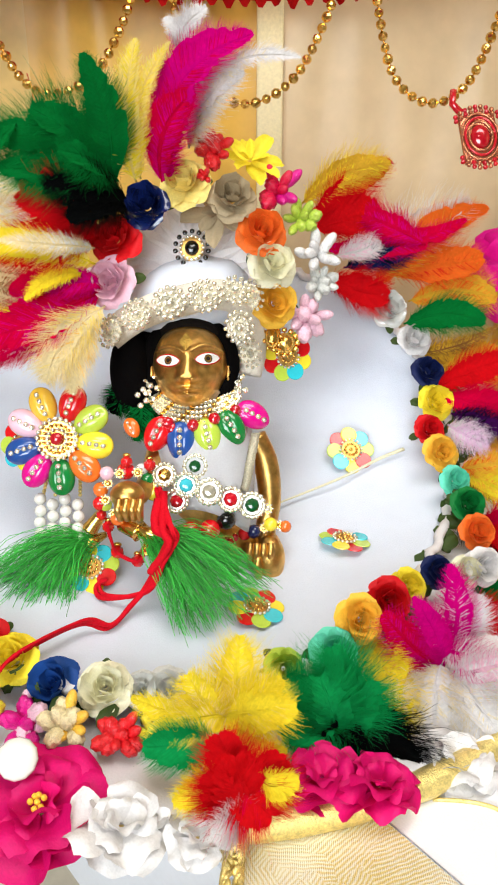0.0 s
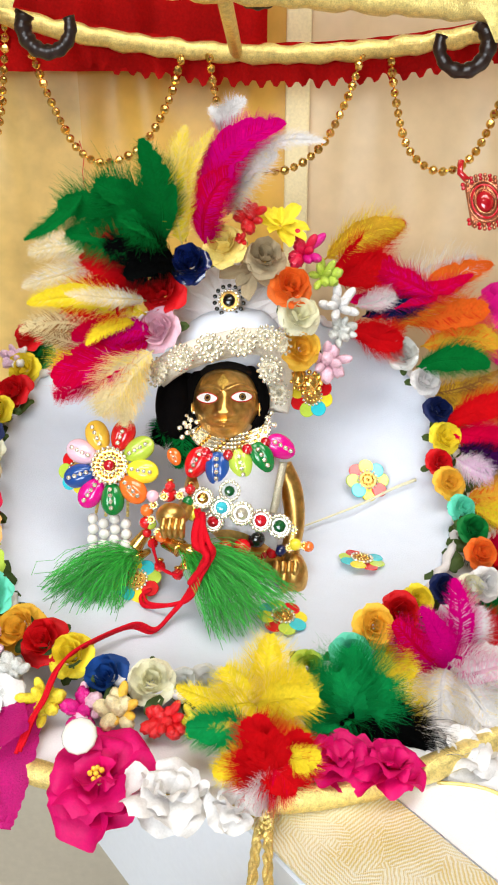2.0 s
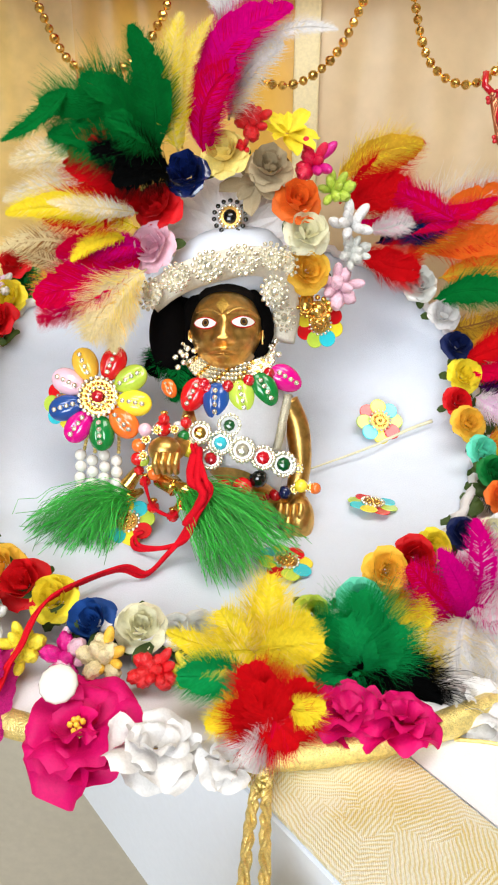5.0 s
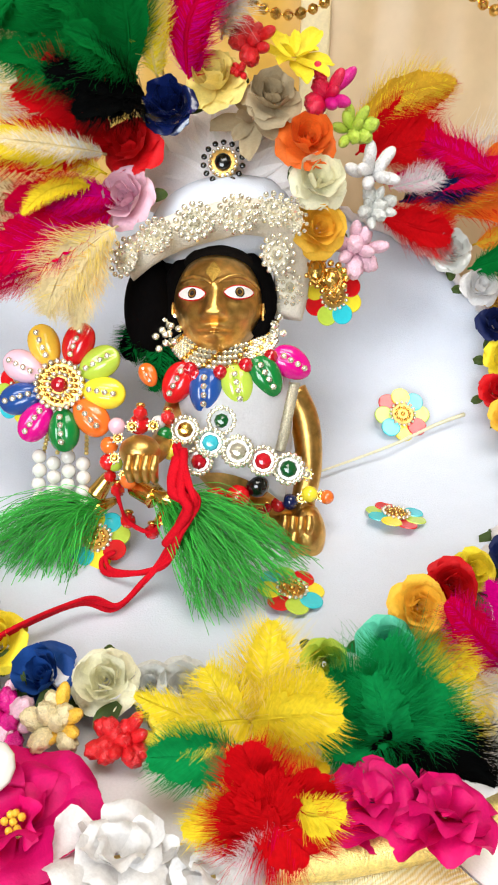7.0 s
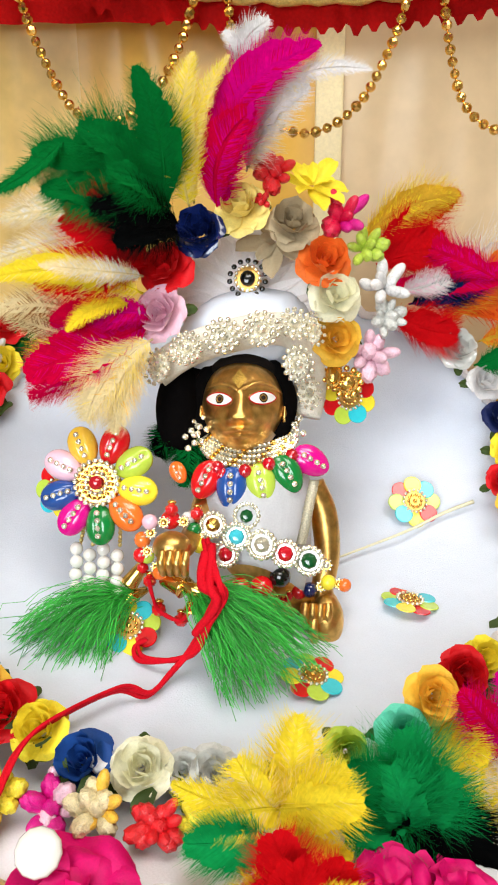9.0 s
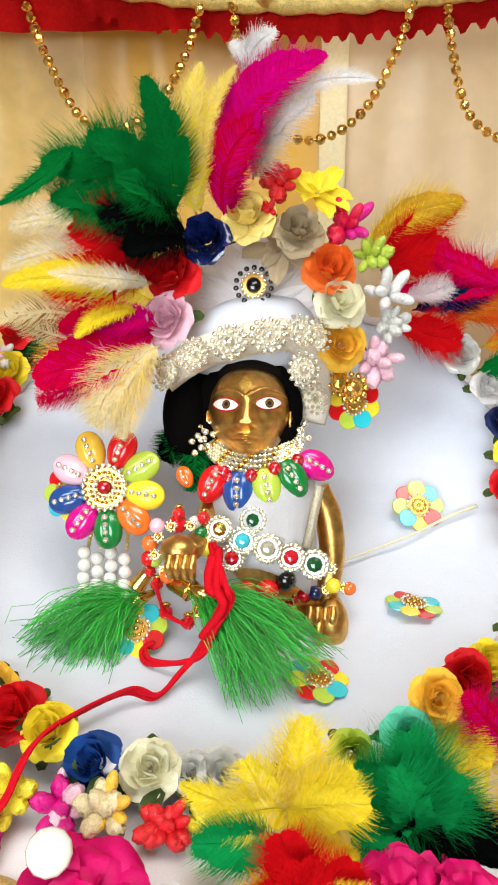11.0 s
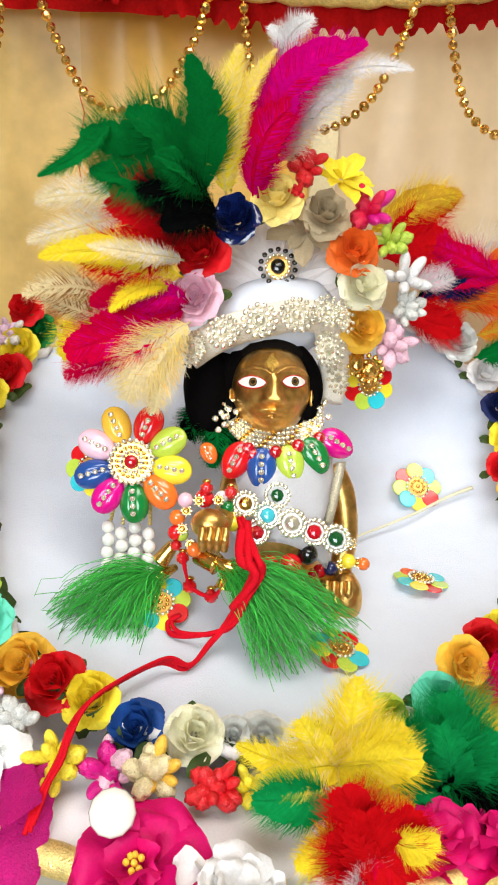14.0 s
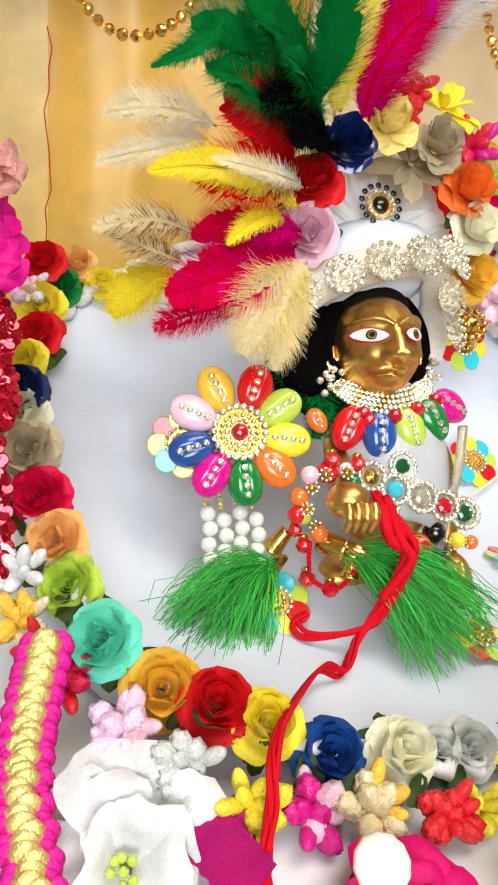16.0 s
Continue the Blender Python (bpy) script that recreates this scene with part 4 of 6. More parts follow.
def c_hook(place, r, start, sweep, label):
    """A dark serrated C-shaped hook that hangs from the front rail."""
    bm = bmesh.new()
    pts, radii = [], []
    for k in range(33):
        a = radians(start + sweep * k / 32)
        pts.append(Vector((r * math.cos(a), 0, r * math.sin(a))))
        radii.append(r * 0.36 * (1 + 0.16 * (k % 4 < 2)) * (1 - 0.35 * k / 32))
    tube(bm, pts, radii, 8)
    ob = single("carved_hook", bm, HOOK, label, "hook", "carved hooks of the canopy")
    ob.location = L(*place)
    return ob


c_hook((-1.478, 4.450, 2.779), 0.0135, 150, 230, "dark carved C-shaped hook hung from the gold rail")
c_hook((1.121, 4.400, 2.631), 0.0135, 60, -260, "dark carved C-shaped hook hung from the gold rail")
c_hook((-1.409, 5.900, 3.582), 0.012, 190, 150, "dark carved hook behind the back rail")
c_hook((-0.152, 5.000, 3.462), 0.016, 180, 170, "dark carved hook under the canopy")

# red cloth of the canopy behind the rails, with a zigzag hem
RED_CLOTH = material("red_cloth", (0.46, 0.004, 0.004), 0.8, 0, 0.35, 500, 0.3, 0.0, large=30, spec=0.1)
bm = bmesh.new()
rows = []
for k in range(181):
    x = -2.6 + 5.0 * k / 180
    p = back_rail(x) + Vector((0, 0.008 + 0.003 * math.sin(k * 0.5), 0))
    hem = -0.0165 - 0.004 * (k % 4 < 2) - 0.003 * noise.noise(Vector((k * 0.3, 0, 0)))
    rows.append([bm.verts.new(p + Vector((0, 0, hem + (0.008 - hem) * q / 3 )) + Vector((0, 0.002 * math.sin(k * 0.8 + q), 0))) for q in range(4)])
for a, b in zip(rows, rows[1:]):
    for q in range(3):
        bm.faces.new((a[q], b[q], b[q + 1], a[q + 1]))
single("red_valance", bm, RED_CLOTH, "red cloth valance with a zigzag hem behind the gold rail", "valance")
bm = bmesh.new()
rows = []
for k in range(60):
    x = -3.2 + 3.1 * k / 59
    p = W(x, 6.95 + 0.05 * math.sin(k * 0.7), 0.55)
    rows.append([bm.verts.new(p + Vector((0, 0.002 * math.sin(k + q), 0.03 * q))) for q in range(4)])
for a, b in zip(rows, rows[1:]):
    for q in range(3):
        bm.faces.new((a[q], b[q], b[q + 1], a[q + 1]))
single("red_cloth", bm, RED_CLOTH, "dark red cloth stretched under the canopy", "cloth")

# magenta tuft fringe with gold braid along the canopy's edge
FRINGE = material("magenta_silk", (0.52, 0.0, 0.2), 0.7, 0, 0.35, 900, 0.3, 0.0, large=70, spec=0.1, island=0.2)
fringe = thing("canopy_fringe", Matrix(), "magenta silk tuft fringe under gold sequin braid on the canopy", "fringe")


def fringe_edge(x):
    return W(x, 4.72 + 0.02 * x * x, 1.24 - 0.035 * x)


bm = bmesh.new()
for k in range(46):
    a = radians(-58 + 116 * (k % 23) / 22) if k < 23 else radians(-50 + 100 * (k - 23) / 22)
    tip = Vector((math.sin(a) * 0.62, -0.12 if k < 23 else 0.06, -math.cos(a) ** 0.5 * (1 + 0.06 * math.sin(k * 7))))
    s = Vector((math.cos(a), 0, math.sin(a))) * 0.05
    v = [bm.verts.new(q) for q in (-s * 0.25, s * 0.25, tip * 0.6 + s, tip + s * 1.1, tip - s * 1.1, tip * 0.6 - s)]
    bm.faces.new(v)
TUFT = mesh_of(bm, "tuft", False)
for k in range(22):
    x = -2.45 + 0.225 * k
    put("tuft", TUFT, FRINGE, fringe, Matrix.Translation(fringe_edge(x)) @ Matrix.Rotation(random.Random(k).uniform(-0.15, 0.15), 4, "Y") @ Matrix.Diagonal((0.026, 0.026, 0.024, 1)))
bm = bmesh.new()
for k in range(150):
    x = -2.5 + 5.0 * k / 149
    ball(bm, fringe_edge(x) + Vector((0, -0.004, 0.004 + 0.005 * math.sin(k * 1.1))), 0.0022 + 0.0008 * (k % 3), seg=6, ring=4)
tagged(part("gold_braid", bm, GOLD_BEAD, fringe, "gold sequin braid"), "", "", "", "stuff")
bm = bmesh.new()
n = 60
rows = [[bm.verts.new(fringe_edge(-2.6 + 5.2 * k / n) + Vector((0, 0.004, z))) for z in (-0.004, 0.02, 0.05)] for k in range(n + 1)]
for a, b in zip(rows, rows[1:]):
    for q in range(2):
        bm.faces.new((a[q], b[q], b[q + 1], a[q + 1]))
part("edge_band", bm, FRINGE, fringe)

# bead garlands
bm = bmesh.new()
ball(bm, (0, 0, 0), 1, seg=8, ring=6)
BEAD = mesh_of(bm, "bead", False)
bm = bmesh.new()
ball(bm, (0, 0, 0), 1, seg=12, ring=8)
ROUND = mesh_of(bm, "round_bead")


def garland(points, r, gap, label, mat=None):
    """A string of faceted beads through the points."""
    ob = thing("bead_garland", Matrix(), label, "garland", "bead garlands of the canopy")
    path = smooth_path([L(*p) for p in points], 24)
    bm = bmesh.new()
    tube(bm, path[::3] + [path[-1]], 0.0005, 4)
    part("string", bm, GOLD, ob)
    want, run = 0.0, 0.0
    rnd = random.Random(len(path))
    for a, b in zip(path, path[1:]):
        step = (b - a).length
        while run + step >= want:
            p = a.lerp(b, (want - run) / step if step else 0)
            put("bead", BEAD, mat or GOLD_BEAD, ob, Matrix.Translation(p) @ Euler((rnd.uniform(0, 3), rnd.uniform(0, 3), 0)).to_matrix().to_4x4() @ Matrix.Scale(r * rnd.uniform(0.92, 1.08), 4))
            want += gap
        run += step
    return ob


GL = "string of faceted gold beads looped from the canopy rail"
garland([(-1.878, 5.500, 3.145), (-1.740, 5.550, 2.803), (-1.539, 5.600, 2.458), (-1.316, 5.600, 2.349), (-1.042, 5.600, 2.485), (-0.846, 5.550, 2.803), (-0.744, 5.500, 3.118)], 0.0031, 0.0068, GL)
garland([(-0.531, 5.500, 3.117), (-0.495, 5.600, 2.902), (-0.418, 5.650, 2.609), (-0.186, 5.700, 2.366), (0.072, 5.700, 2.340), (0.326, 5.650, 2.505), (0.516, 5.600, 2.850), (0.619, 5.500, 3.142)], 0.0031, 0.0068, GL)
garland([(0.830, 5.500, 3.167), (0.876, 5.550, 2.828), (0.984, 5.600, 2.460), (1.211, 5.600, 2.290), (1.463, 5.600, 2.409), (1.656, 5.550, 2.802), (1.797, 5.500, 3.243)], 0.0031, 0.0068, GL)
garland([(-2.025, 5.300, 3.329), (-2.041, 5.350, 2.998), (-2.076, 5.400, 2.612), (-2.145, 5.400, 2.358), (-2.233, 5.350, 2.490), (-2.287, 5.300, 2.874), (-2.335, 5.250, 3.254)], 0.0029, 0.0068, GL)
garland([(1.960, 5.100, 3.022), (1.929, 5.100, 2.635), (1.920, 5.150, 2.268), (1.908, 5.150, 1.930), (1.968, 5.200, 1.728), (2.096, 5.200, 1.801)], 0.0032, 0.0072, GL)
garland([(0.619, 5.500, 3.142), (0.719, 5.500, 3.188), (0.830, 5.500, 3.167)], 0.0024, 0.007, "short string of gold beads on the rail")
garland([(-0.744, 5.500, 3.138), (-0.643, 5.500, 3.190), (-0.531, 5.500, 3.128)], 0.0024, 0.007, "short string of gold beads on the rail")

# posts wrapped in gold satin
POST = material("gold_satin_wrap", (0.72, 0.55, 0.22), 0.38, 0.15, 0.25, 120, 0.3, 0.4, large=25)
for x, y in ((2.24, 5.75), (-2.42, 5.6)):
    bm = bmesh.new()
    pts = [W(x, y, -2.75 + 4.2 * k / 60) for k in range(61)]
    tube(bm, pts, [0.021 + 0.0012 * math.sin(k * 0.8) + 0.0008 * math.sin(k * 2.1) for k in range(61)], 16)
    single("swing_post", bm, POST, "swing post wrapped in pale gold satin", "post", "posts of the swing")

# ---------------------------------------------------------------- jewels on backdrop and posts
RUBY = material("ruby_glass", (0.6, 0.005, 0.018), 0.1, 0.1, 0.3, 700, 0.0, coat=1.0, rnd=0.2)
RED_GOLD = material("red_gold", (0.62, 0.24, 0.13), 0.25, 0.8, 0.3, 900, 0.2)
SEQUIN = material("red_sequin", (0.5, 0.0, 0.02), 0.15, 0.7, 0.2, 600, 0.0, coat=0.8, rnd=0.35)
pendant = thing("jewel_pendant", aim((1.527, 5.500, 2.017), (0, -1, 0.1), 8) @ Matrix.Scale(1.05, 4), "red stone pendant in a gold setting hung from a garland", "pendant")
bm = bmesh.new()
box(bm, (-0.0105, -0.0145, -0.002), (0.0105, 0.0145, 0.001), bevel=0.0012)
part("setting", bm, RED_GOLD, pendant)
for q, (r, m) in enumerate(((0.0105, RED_GOLD), (0.0085, RUBY), (0.0065, RED_GOLD))):
    bm = bmesh.new()
    tube(bm, [Vector((r * math.cos(k * math.tau / 32), 1.3 * r * math.sin(k * math.tau / 32), 0.002 + 0.0004 * q)) for k in range(33)], 0.0008, 6)
    part("rim", bm, m, pendant)
bm = bmesh.new()
ball(bm, (0, 0, 0.002), 0.0055, (1, 1.3, 0.5), seg=14, ring=9)
part("stone", bm, RUBY, pendant, "oval red stone")
for k in range(9):
    for sgn in (-1, 1):
        for row in (0, 1):
            put("stone", ROUND, RED_GOLD if k % 2 else RUBY, pendant, Matrix.Translation((-0.012 + 0.003 * k, sgn * (0.0155 + 0.0025 * row - 0.0003 * (k - 4) ** 2), 0.0015)) @ Matrix.Scale(0.0014, 4))
bm = bmesh.new()
tube(bm, [Vector((-0.008, 0.016, 0)), Vector((-0.012, 0.022, 0)), Vector((-0.01, 0.03, 0))], 0.0022, 6)
part("loop", bm, RUBY, pendant)


def sequin_leaf(place, w, h, lean, label, n=70):
    """A leaf-shaped patch covered with overlapping red sequins."""
    ob = thing("sequin_patch", aim(place, (0, -1, 0.1), lean), label, "sequin patch", "sequin patches")
    bm = bmesh.new()
    ring = [bm.verts.new((w * math.cos(a * math.tau / 24) * (1 - 0.35 * math.sin(a * math.tau / 24)), h * math.sin(a * math.tau / 24), 0)) for a in range(24)]
    top = [bm.verts.new(v.co + Vector((0, 0, 0.003))) for v in ring]
    bm.faces.new(ring[::-1]), bm.faces.new(top)
    for k in range(24):
        bm.faces.new((ring[k], ring[(k + 1) % 24], top[(k + 1) % 24], top[k]))
    part("backing", bm, SEQUIN, ob)
    rnd = random.Random(label + str(place))
    for k in range(n):
        r, a = math.sqrt((k + 0.5) / n) * 0.95, k * 2.39996
        y = math.sin(a) * r
        put("sequin", SEQ, SEQUIN, ob, Matrix.Translation((w * math.cos(a) * r * (1 - 0.35 * y), h * y, 0.0035)) @ Euler((rnd.gauss(0, 0.35), rnd.gauss(0, 0.35), 0)).to_matrix().to_4x4() @ Matrix.Scale(0.0024, 4))


bm = bmesh.new()
bmesh.ops.create_cone(bm, cap_ends=True, segments=10, radius1=1, radius2=0.8, depth=0.35)
SEQ = mesh_of(bm, "sequin", False)
sequin_leaf((1.822, 4.900, 0.519), 0.013, 0.022, -10, "dark red sequin patch on the gold post")
sequin_leaf((1.708, 4.950, 0.410), 0.007, 0.02, 8, "narrow dark red sequin patch on the gold post", 40)
sequin_leaf((-1.988, 4.500, 0.438), 0.006, 0.012, 5, "dark red sequin patch on the gold post", 50)
sequin_leaf((-1.989, 4.500, 0.193), 0.0065, 0.016, 0, "dark red sequin patch on the gold post", 50)
sequin_leaf((-1.994, 4.400, -0.268), 0.0045, 0.026, 0, "dark red sequin patch on the gold post", 50)
NET = material("pink_net", (0.75, 0.35, 0.3), 0.5, 0.1, 0.4, 900, 0.5, 0.3, thru=0.3)
blossom("pink", (-2.003, 4.600, 1.140), 0.12, (0.3, -1, 0.1), 4, "pink net bow with gold mesh on the post", None, mats={"pink": NET})
blossom("magenta", (-2.013, 4.600, 0.738), 0.15, (0.4, -1, 0.1), 5, "magenta cloth flower on the gold post", None)

# ---------------------------------------------------------------- the table's cloths, block, pull cord
BROCADE = bpy.data.materials.new("gold_brocade")
BROCADE.use_nodes = True
nt = BROCADE.node_tree
b = nt.nodes["Principled BSDF"]
geo = nt.nodes.new("ShaderNodeNewGeometry")
warp = nt.nodes.new("ShaderNodeTexNoise")
warp.inputs["Scale"].default_value, warp.inputs["Detail"].default_value = 38, 5
wave = nt.nodes.new("ShaderNodeTexWave")
wave.inputs["Scale"].default_value, wave.inputs["Distortion"].default_value, wave.inputs["Detail"].default_value = 190, 4.5, 3
leaves = nt.nodes.new("ShaderNodeTexVoronoi")
leaves.inputs["Scale"].default_value = 48
parted, angle, turn = nt.nodes.new("ShaderNodeSeparateColor"), nt.nodes.new("ShaderNodeMath"), nt.nodes.new("ShaderNodeVectorRotate")
angle.operation, turn.rotation_type = "MULTIPLY", "Z_AXIS"
angle.inputs[1].default_value = math.pi
bent = nt.nodes.new("ShaderNodeMixRGB")
bent.blend_type = "ADD"
bent.inputs[0].default_value = 0.03
nt.links.new(geo.outputs["Position"], bent.inputs[1]), nt.links.new(warp.outputs["Color"], bent.inputs[2])
nt.links.new(bent.outputs[0], leaves.inputs["Vector"]), nt.links.new(leaves.outputs["Color"], parted.inputs[0])
nt.links.new(parted.outputs[0], angle.inputs[0]), nt.links.new(angle.outputs[0], turn.inputs["Angle"])
nt.links.new(geo.outputs["Position"], turn.inputs["Vector"])
weave = nt.nodes.new("ShaderNodeTexWave")
weave.inputs["Scale"].default_value, weave.inputs["Distortion"].default_value = 420, 1.5
ramp = nt.nodes.new("ShaderNodeValToRGB")
ramp.color_ramp.elements[0].position, ramp.color_ramp.elements[0].color = 0.4, (0.78, 0.63, 0.22, 1)
ramp.color_ramp.elements[1].position, ramp.color_ramp.elements[1].color = 0.9, (0.95, 0.92, 0.76, 1)
for node in (warp, weave):
    nt.links.new(geo.outputs["Position"], node.inputs["Vector"])
nt.links.new(turn.outputs[0], wave.inputs["Vector"])
mix = nt.nodes.new("ShaderNodeMath")
mix.operation = "MULTIPLY_ADD"
mix.inputs[1].default_value = 0.45
nt.links.new(wave.outputs["Fac"], mix.inputs[0]), nt.links.new(warp.outputs[0], mix.inputs[2])
nt.links.new(mix.outputs[0], ramp.inputs[0]), nt.links.new(ramp.outputs[0], b.inputs["Base Color"])
bp = nt.nodes.new("ShaderNodeBump")
bp.inputs["Strength"].default_value, bp.inputs["Distance"].default_value = 0.45, 0.001
join = nt.nodes.new("ShaderNodeMath")
join.operation = "ADD"
nt.links.new(weave.outputs["Fac"], join.inputs[0]), nt.links.new(mix.outputs[0], join.inputs[1])
nt.links.new(join.outputs[0], bp.inputs["Height"]), nt.links.new(bp.outputs[0], b.inputs["Normal"])
b.inputs["Metallic"].default_value, b.inputs["Roughness"].default_value = 0.3, 0.4


def cloth(name, plan, z, thick, mat, label):
    bm = bmesh.new()
    prism(bm, plan, z, z + thick)
    return single(name, bm, mat, label, "cloth", smooth=False)


edge_a, edge_b = Vector((-0.01, 2.22)), Vector((0.784, 1.24))
far_a, far_b = Vector((0.67, 2.44)), Vector((1.28, 1.70))
cloth("brocade_runner", [edge_a - side * 1.2 + inward * 0.012, edge_b + side * 4 + inward * 0.012, far_b + side * 4, far_a - side * 1.2], SHELF + 0.0005, 0.0016, BROCADE, "gold brocade runner woven with leaves laid on the white table")
scroll = thing("embroidered_cloth", Matrix(), "white table cloth with scrolls of gold cord", "cloth")
bm = bmesh.new()
prism(bm, [far_a - side * 1.0 + inward * 0.02, far_b + side * 4 + inward * 0.02, far_b + side * 4 + inward * 3, far_a - side * 1.0 + inward * 3], SHELF + 0.0004, 0.001 + SHELF)
part("cloth", bm, SATIN, scroll, smooth=False)
for k, (s0, w0, amp) in enumerate(((0.1, 0.25, 0.12), (0.35, 0.5, 0.16), (-0.4, 0.42, 0.1), (0.7, 0.2, 0.1))):
    bm = bmesh.new()
    pts = []
    for q in range(40):
        f = q / 39
        p = far_a + side * (s0 + 1.1 * f - 0.2) + inward * (w0 + amp * math.sin(f * 8 + k) + 0.3 * f)
        pts.append(Vector((p.x * U, p.y * U, SHELF + 0.0016)))
    tube(bm, pts, 0.0009, 5)
    part("gold_cord", bm, GOLD_TAPE, scroll, "raised gold cord")
corner = Vector((1.22, 2.42))
bm = bmesh.new()
prism(bm, [corner, corner + side * 2.2, corner + side * 2.2 + inward * 1.6, corner + inward * 1.6], SHELF + 0.0018, SHELF + 0.026)
bmesh.ops.bevel(bm, geom=bm.edges[:], offset=0.0012, segments=2, affect="EDGES")
single("wooden_block", bm, material("brown_wood", (0.3, 0.1, 0.025), 0.4, 0, 0.35, 200, 0.15, large=18), "reddish brown wooden block on the table", "block", smooth=False)

MUSTARD = material("mustard_knit", (0.68, 0.42, 0.05), 0.85, 0, 0.3, 500, 1.0, 0.1, large=40)
bm = bmesh.new()
rows = []
top = Vector((-0.052, 2.750, -2.112))
for j in range(26):
    f = j / 25
    r = 0.43 * (math.sin(min(1, f * 1.5) * math.pi / 2) ** 0.7) * (1 + 0.35 * f)
    row = []
    for i in range(40):
        a = math.tau * i / 40
        rib = 1 + 0.02 * math.sin(f * 75) + 0.03 * noise.noise(Vector((math.cos(a) * 2, math.sin(a) * 2, f * 3)))
        row.append(bm.verts.new(L(top.x - 0.06 + 0.1 * f + r * rib * math.cos(a), top.y + 0.1 + 0.55 * r * rib * math.sin(a) - 0.5 * f, top.z + 0.26 - 1.25 * f)))
    rows.append(row)
for j in range(25):
    for i in range(40):
        bm.faces.new((rows[j][i], rows[j][(i + 1) % 40], rows[j + 1][(i + 1) % 40], rows[j + 1][i]))
bm.faces.new(rows[0]), bm.faces.new(rows[-1][::-1])
bmesh.ops.recalc_face_normals(bm, faces=bm.faces)
single("knitted_pouch", bm, MUSTARD, "mustard knitted pouch on the swing's pull cord", "pouch")
cord = thing("pull_cord", Matrix(), "plaited gold pull cord looped from the swing seat", "cord")
loop = smooth_path([L(-0.029, 3.320, -1.573), L(-0.042, 3.200, -1.689), L(-0.038, 2.720, -1.874), L(-0.042, 2.450, -1.969), L(-0.065, 2.400, -2.003), L(-0.100, 2.450, -1.956), L(-0.118, 2.720, -1.875), L(-0.091, 3.200, -1.690), L(-0.039, 3.320, -1.573)], 14)
for ph in (0, 2.1, 4.2):
    bm = bmesh.new()
    tube(bm, [p + Vector((0.0013 * math.sin(k * 0.9 + ph), 0.0012 * math.cos(k * 0.9 + ph), 0.0008 * math.sin(k * 1.8 + ph))) for k, p in enumerate(loop)], 0.0011, 6)
    part("strand", bm, GOLD_TAPE, cord)

# magenta lace ribbon beside the large flower, and a braid at the tray's edge
LACE = material("magenta_lace", (0.74, 0.0, 0.27), 0.6, 0, 0.25, 1200, 0.7, 0.0, large=80)


def lace(points, width, label, side_way=(1, 0, 0)):
    """A ribbon of lace with scalloped edges."""
    path = smooth_path([Vector(p) for p in points], 16)
    bm = bmesh.new()
    rows = []
    for k, p in enumerate(path):
        d = (path[min(k + 1, len(path) - 1)] - path[max(k - 1, 0)]).normalized()
        s = d.cross(Vector((0, -1, 0.3))).normalized()
        w = width * (1 + 0.12 * abs(math.sin(k * 0.8)))
        rows.append([bm.verts.new(L(*(p + s * w * q + Vector((0, -0.02 * (1 - q * q) - 0.012 * math.cos(k * 1.3) * (q == 0), 0))))) for q in (-1, -0.6, -0.2, 0.2, 0.6, 1)])
    for a, b in zip(rows, rows[1:]):
        for q in range(5):
            bm.faces.new((a[q], b[q], b[q + 1], a[q + 1]))
    bmesh.ops.solidify(bm, geom=bm.faces[:], thickness=0.0012)
    return single("lace_ribbon", bm, LACE, label, "ribbon")


lace([(-1.321, 3.750, -1.188), (-1.286, 3.600, -1.360), (-1.306, 3.450, -1.572), (-1.339, 3.350, -1.700)], 0.085, "magenta lace ribbon with scalloped edges hanging over the tray")
lace([(-1.785, 3.600, -1.438), (-1.604, 3.500, -1.554), (-1.431, 3.400, -1.630), (-1.335, 3.340, -1.714)], 0.085, "magenta lace ribbon with scalloped edges hanging over the tray")
lace([(-1.476, 3.850, -1.177), (-1.364, 3.650, -1.256), (-1.281, 3.450, -1.329)], 0.08, "magenta lace ribbon with scalloped edges beside the flowers")
braid = thing("braid_trim", Matrix(), "magenta and gold plaited braid hanging from the tray", "braid")
for off, mat, r in ((-0.045, LACE, 0.0032), (0.05, LACE, 0.0032), (0.0, GOLD_TAPE, 0.0042)):
    path = smooth_path([Vector((-1.827, 4.000, -0.718)), Vector((-1.872, 3.900, -0.909)), Vector((-1.900, 3.750, -1.100)), Vector((-1.863, 3.600, -1.357))], 12)
    bm = bmesh.new()
    for k, p in enumerate(path):
        ball(bm, L(p.x + off + 0.012 * math.sin(k * 2), p.y - (0.02 if off == 0 else 0), p.z), r, (1.1, 0.7, 1.3), seg=8, ring=6)
    part("plait", bm, mat, braid)

# ---------------------------------------------------------------- the brass idol
HC = Vector((-0.331, 4.700, 0.430))
HR = Vector((0.212, 0.27, 0.25))
EYES = ((-0.108, 0.012, 0.072), (0.108, 0.022, 0.067))
ENAMEL = [BRASS, material("white_enamel", (0.85, 0.82, 0.78), 0.25, 0, 0.05, 300, 0.0, coat=0.5), GLOSSY["red"], material("dark_enamel", (0.02, 0.012, 0.008), 0.2, 0, 0.1, 300, 0.0, coat=0.8),
          material("turmeric_paste", (0.74, 0.46, 0.09), 0.5, 0.75, 0.3, 800, 0.3), material("hair_paint", (0.006, 0.004, 0.003), 0.8, 0, 0.3, 300, 0.2, spec=0.1)]


def bell(d, w):
    return math.exp(-(d / w) ** 2)


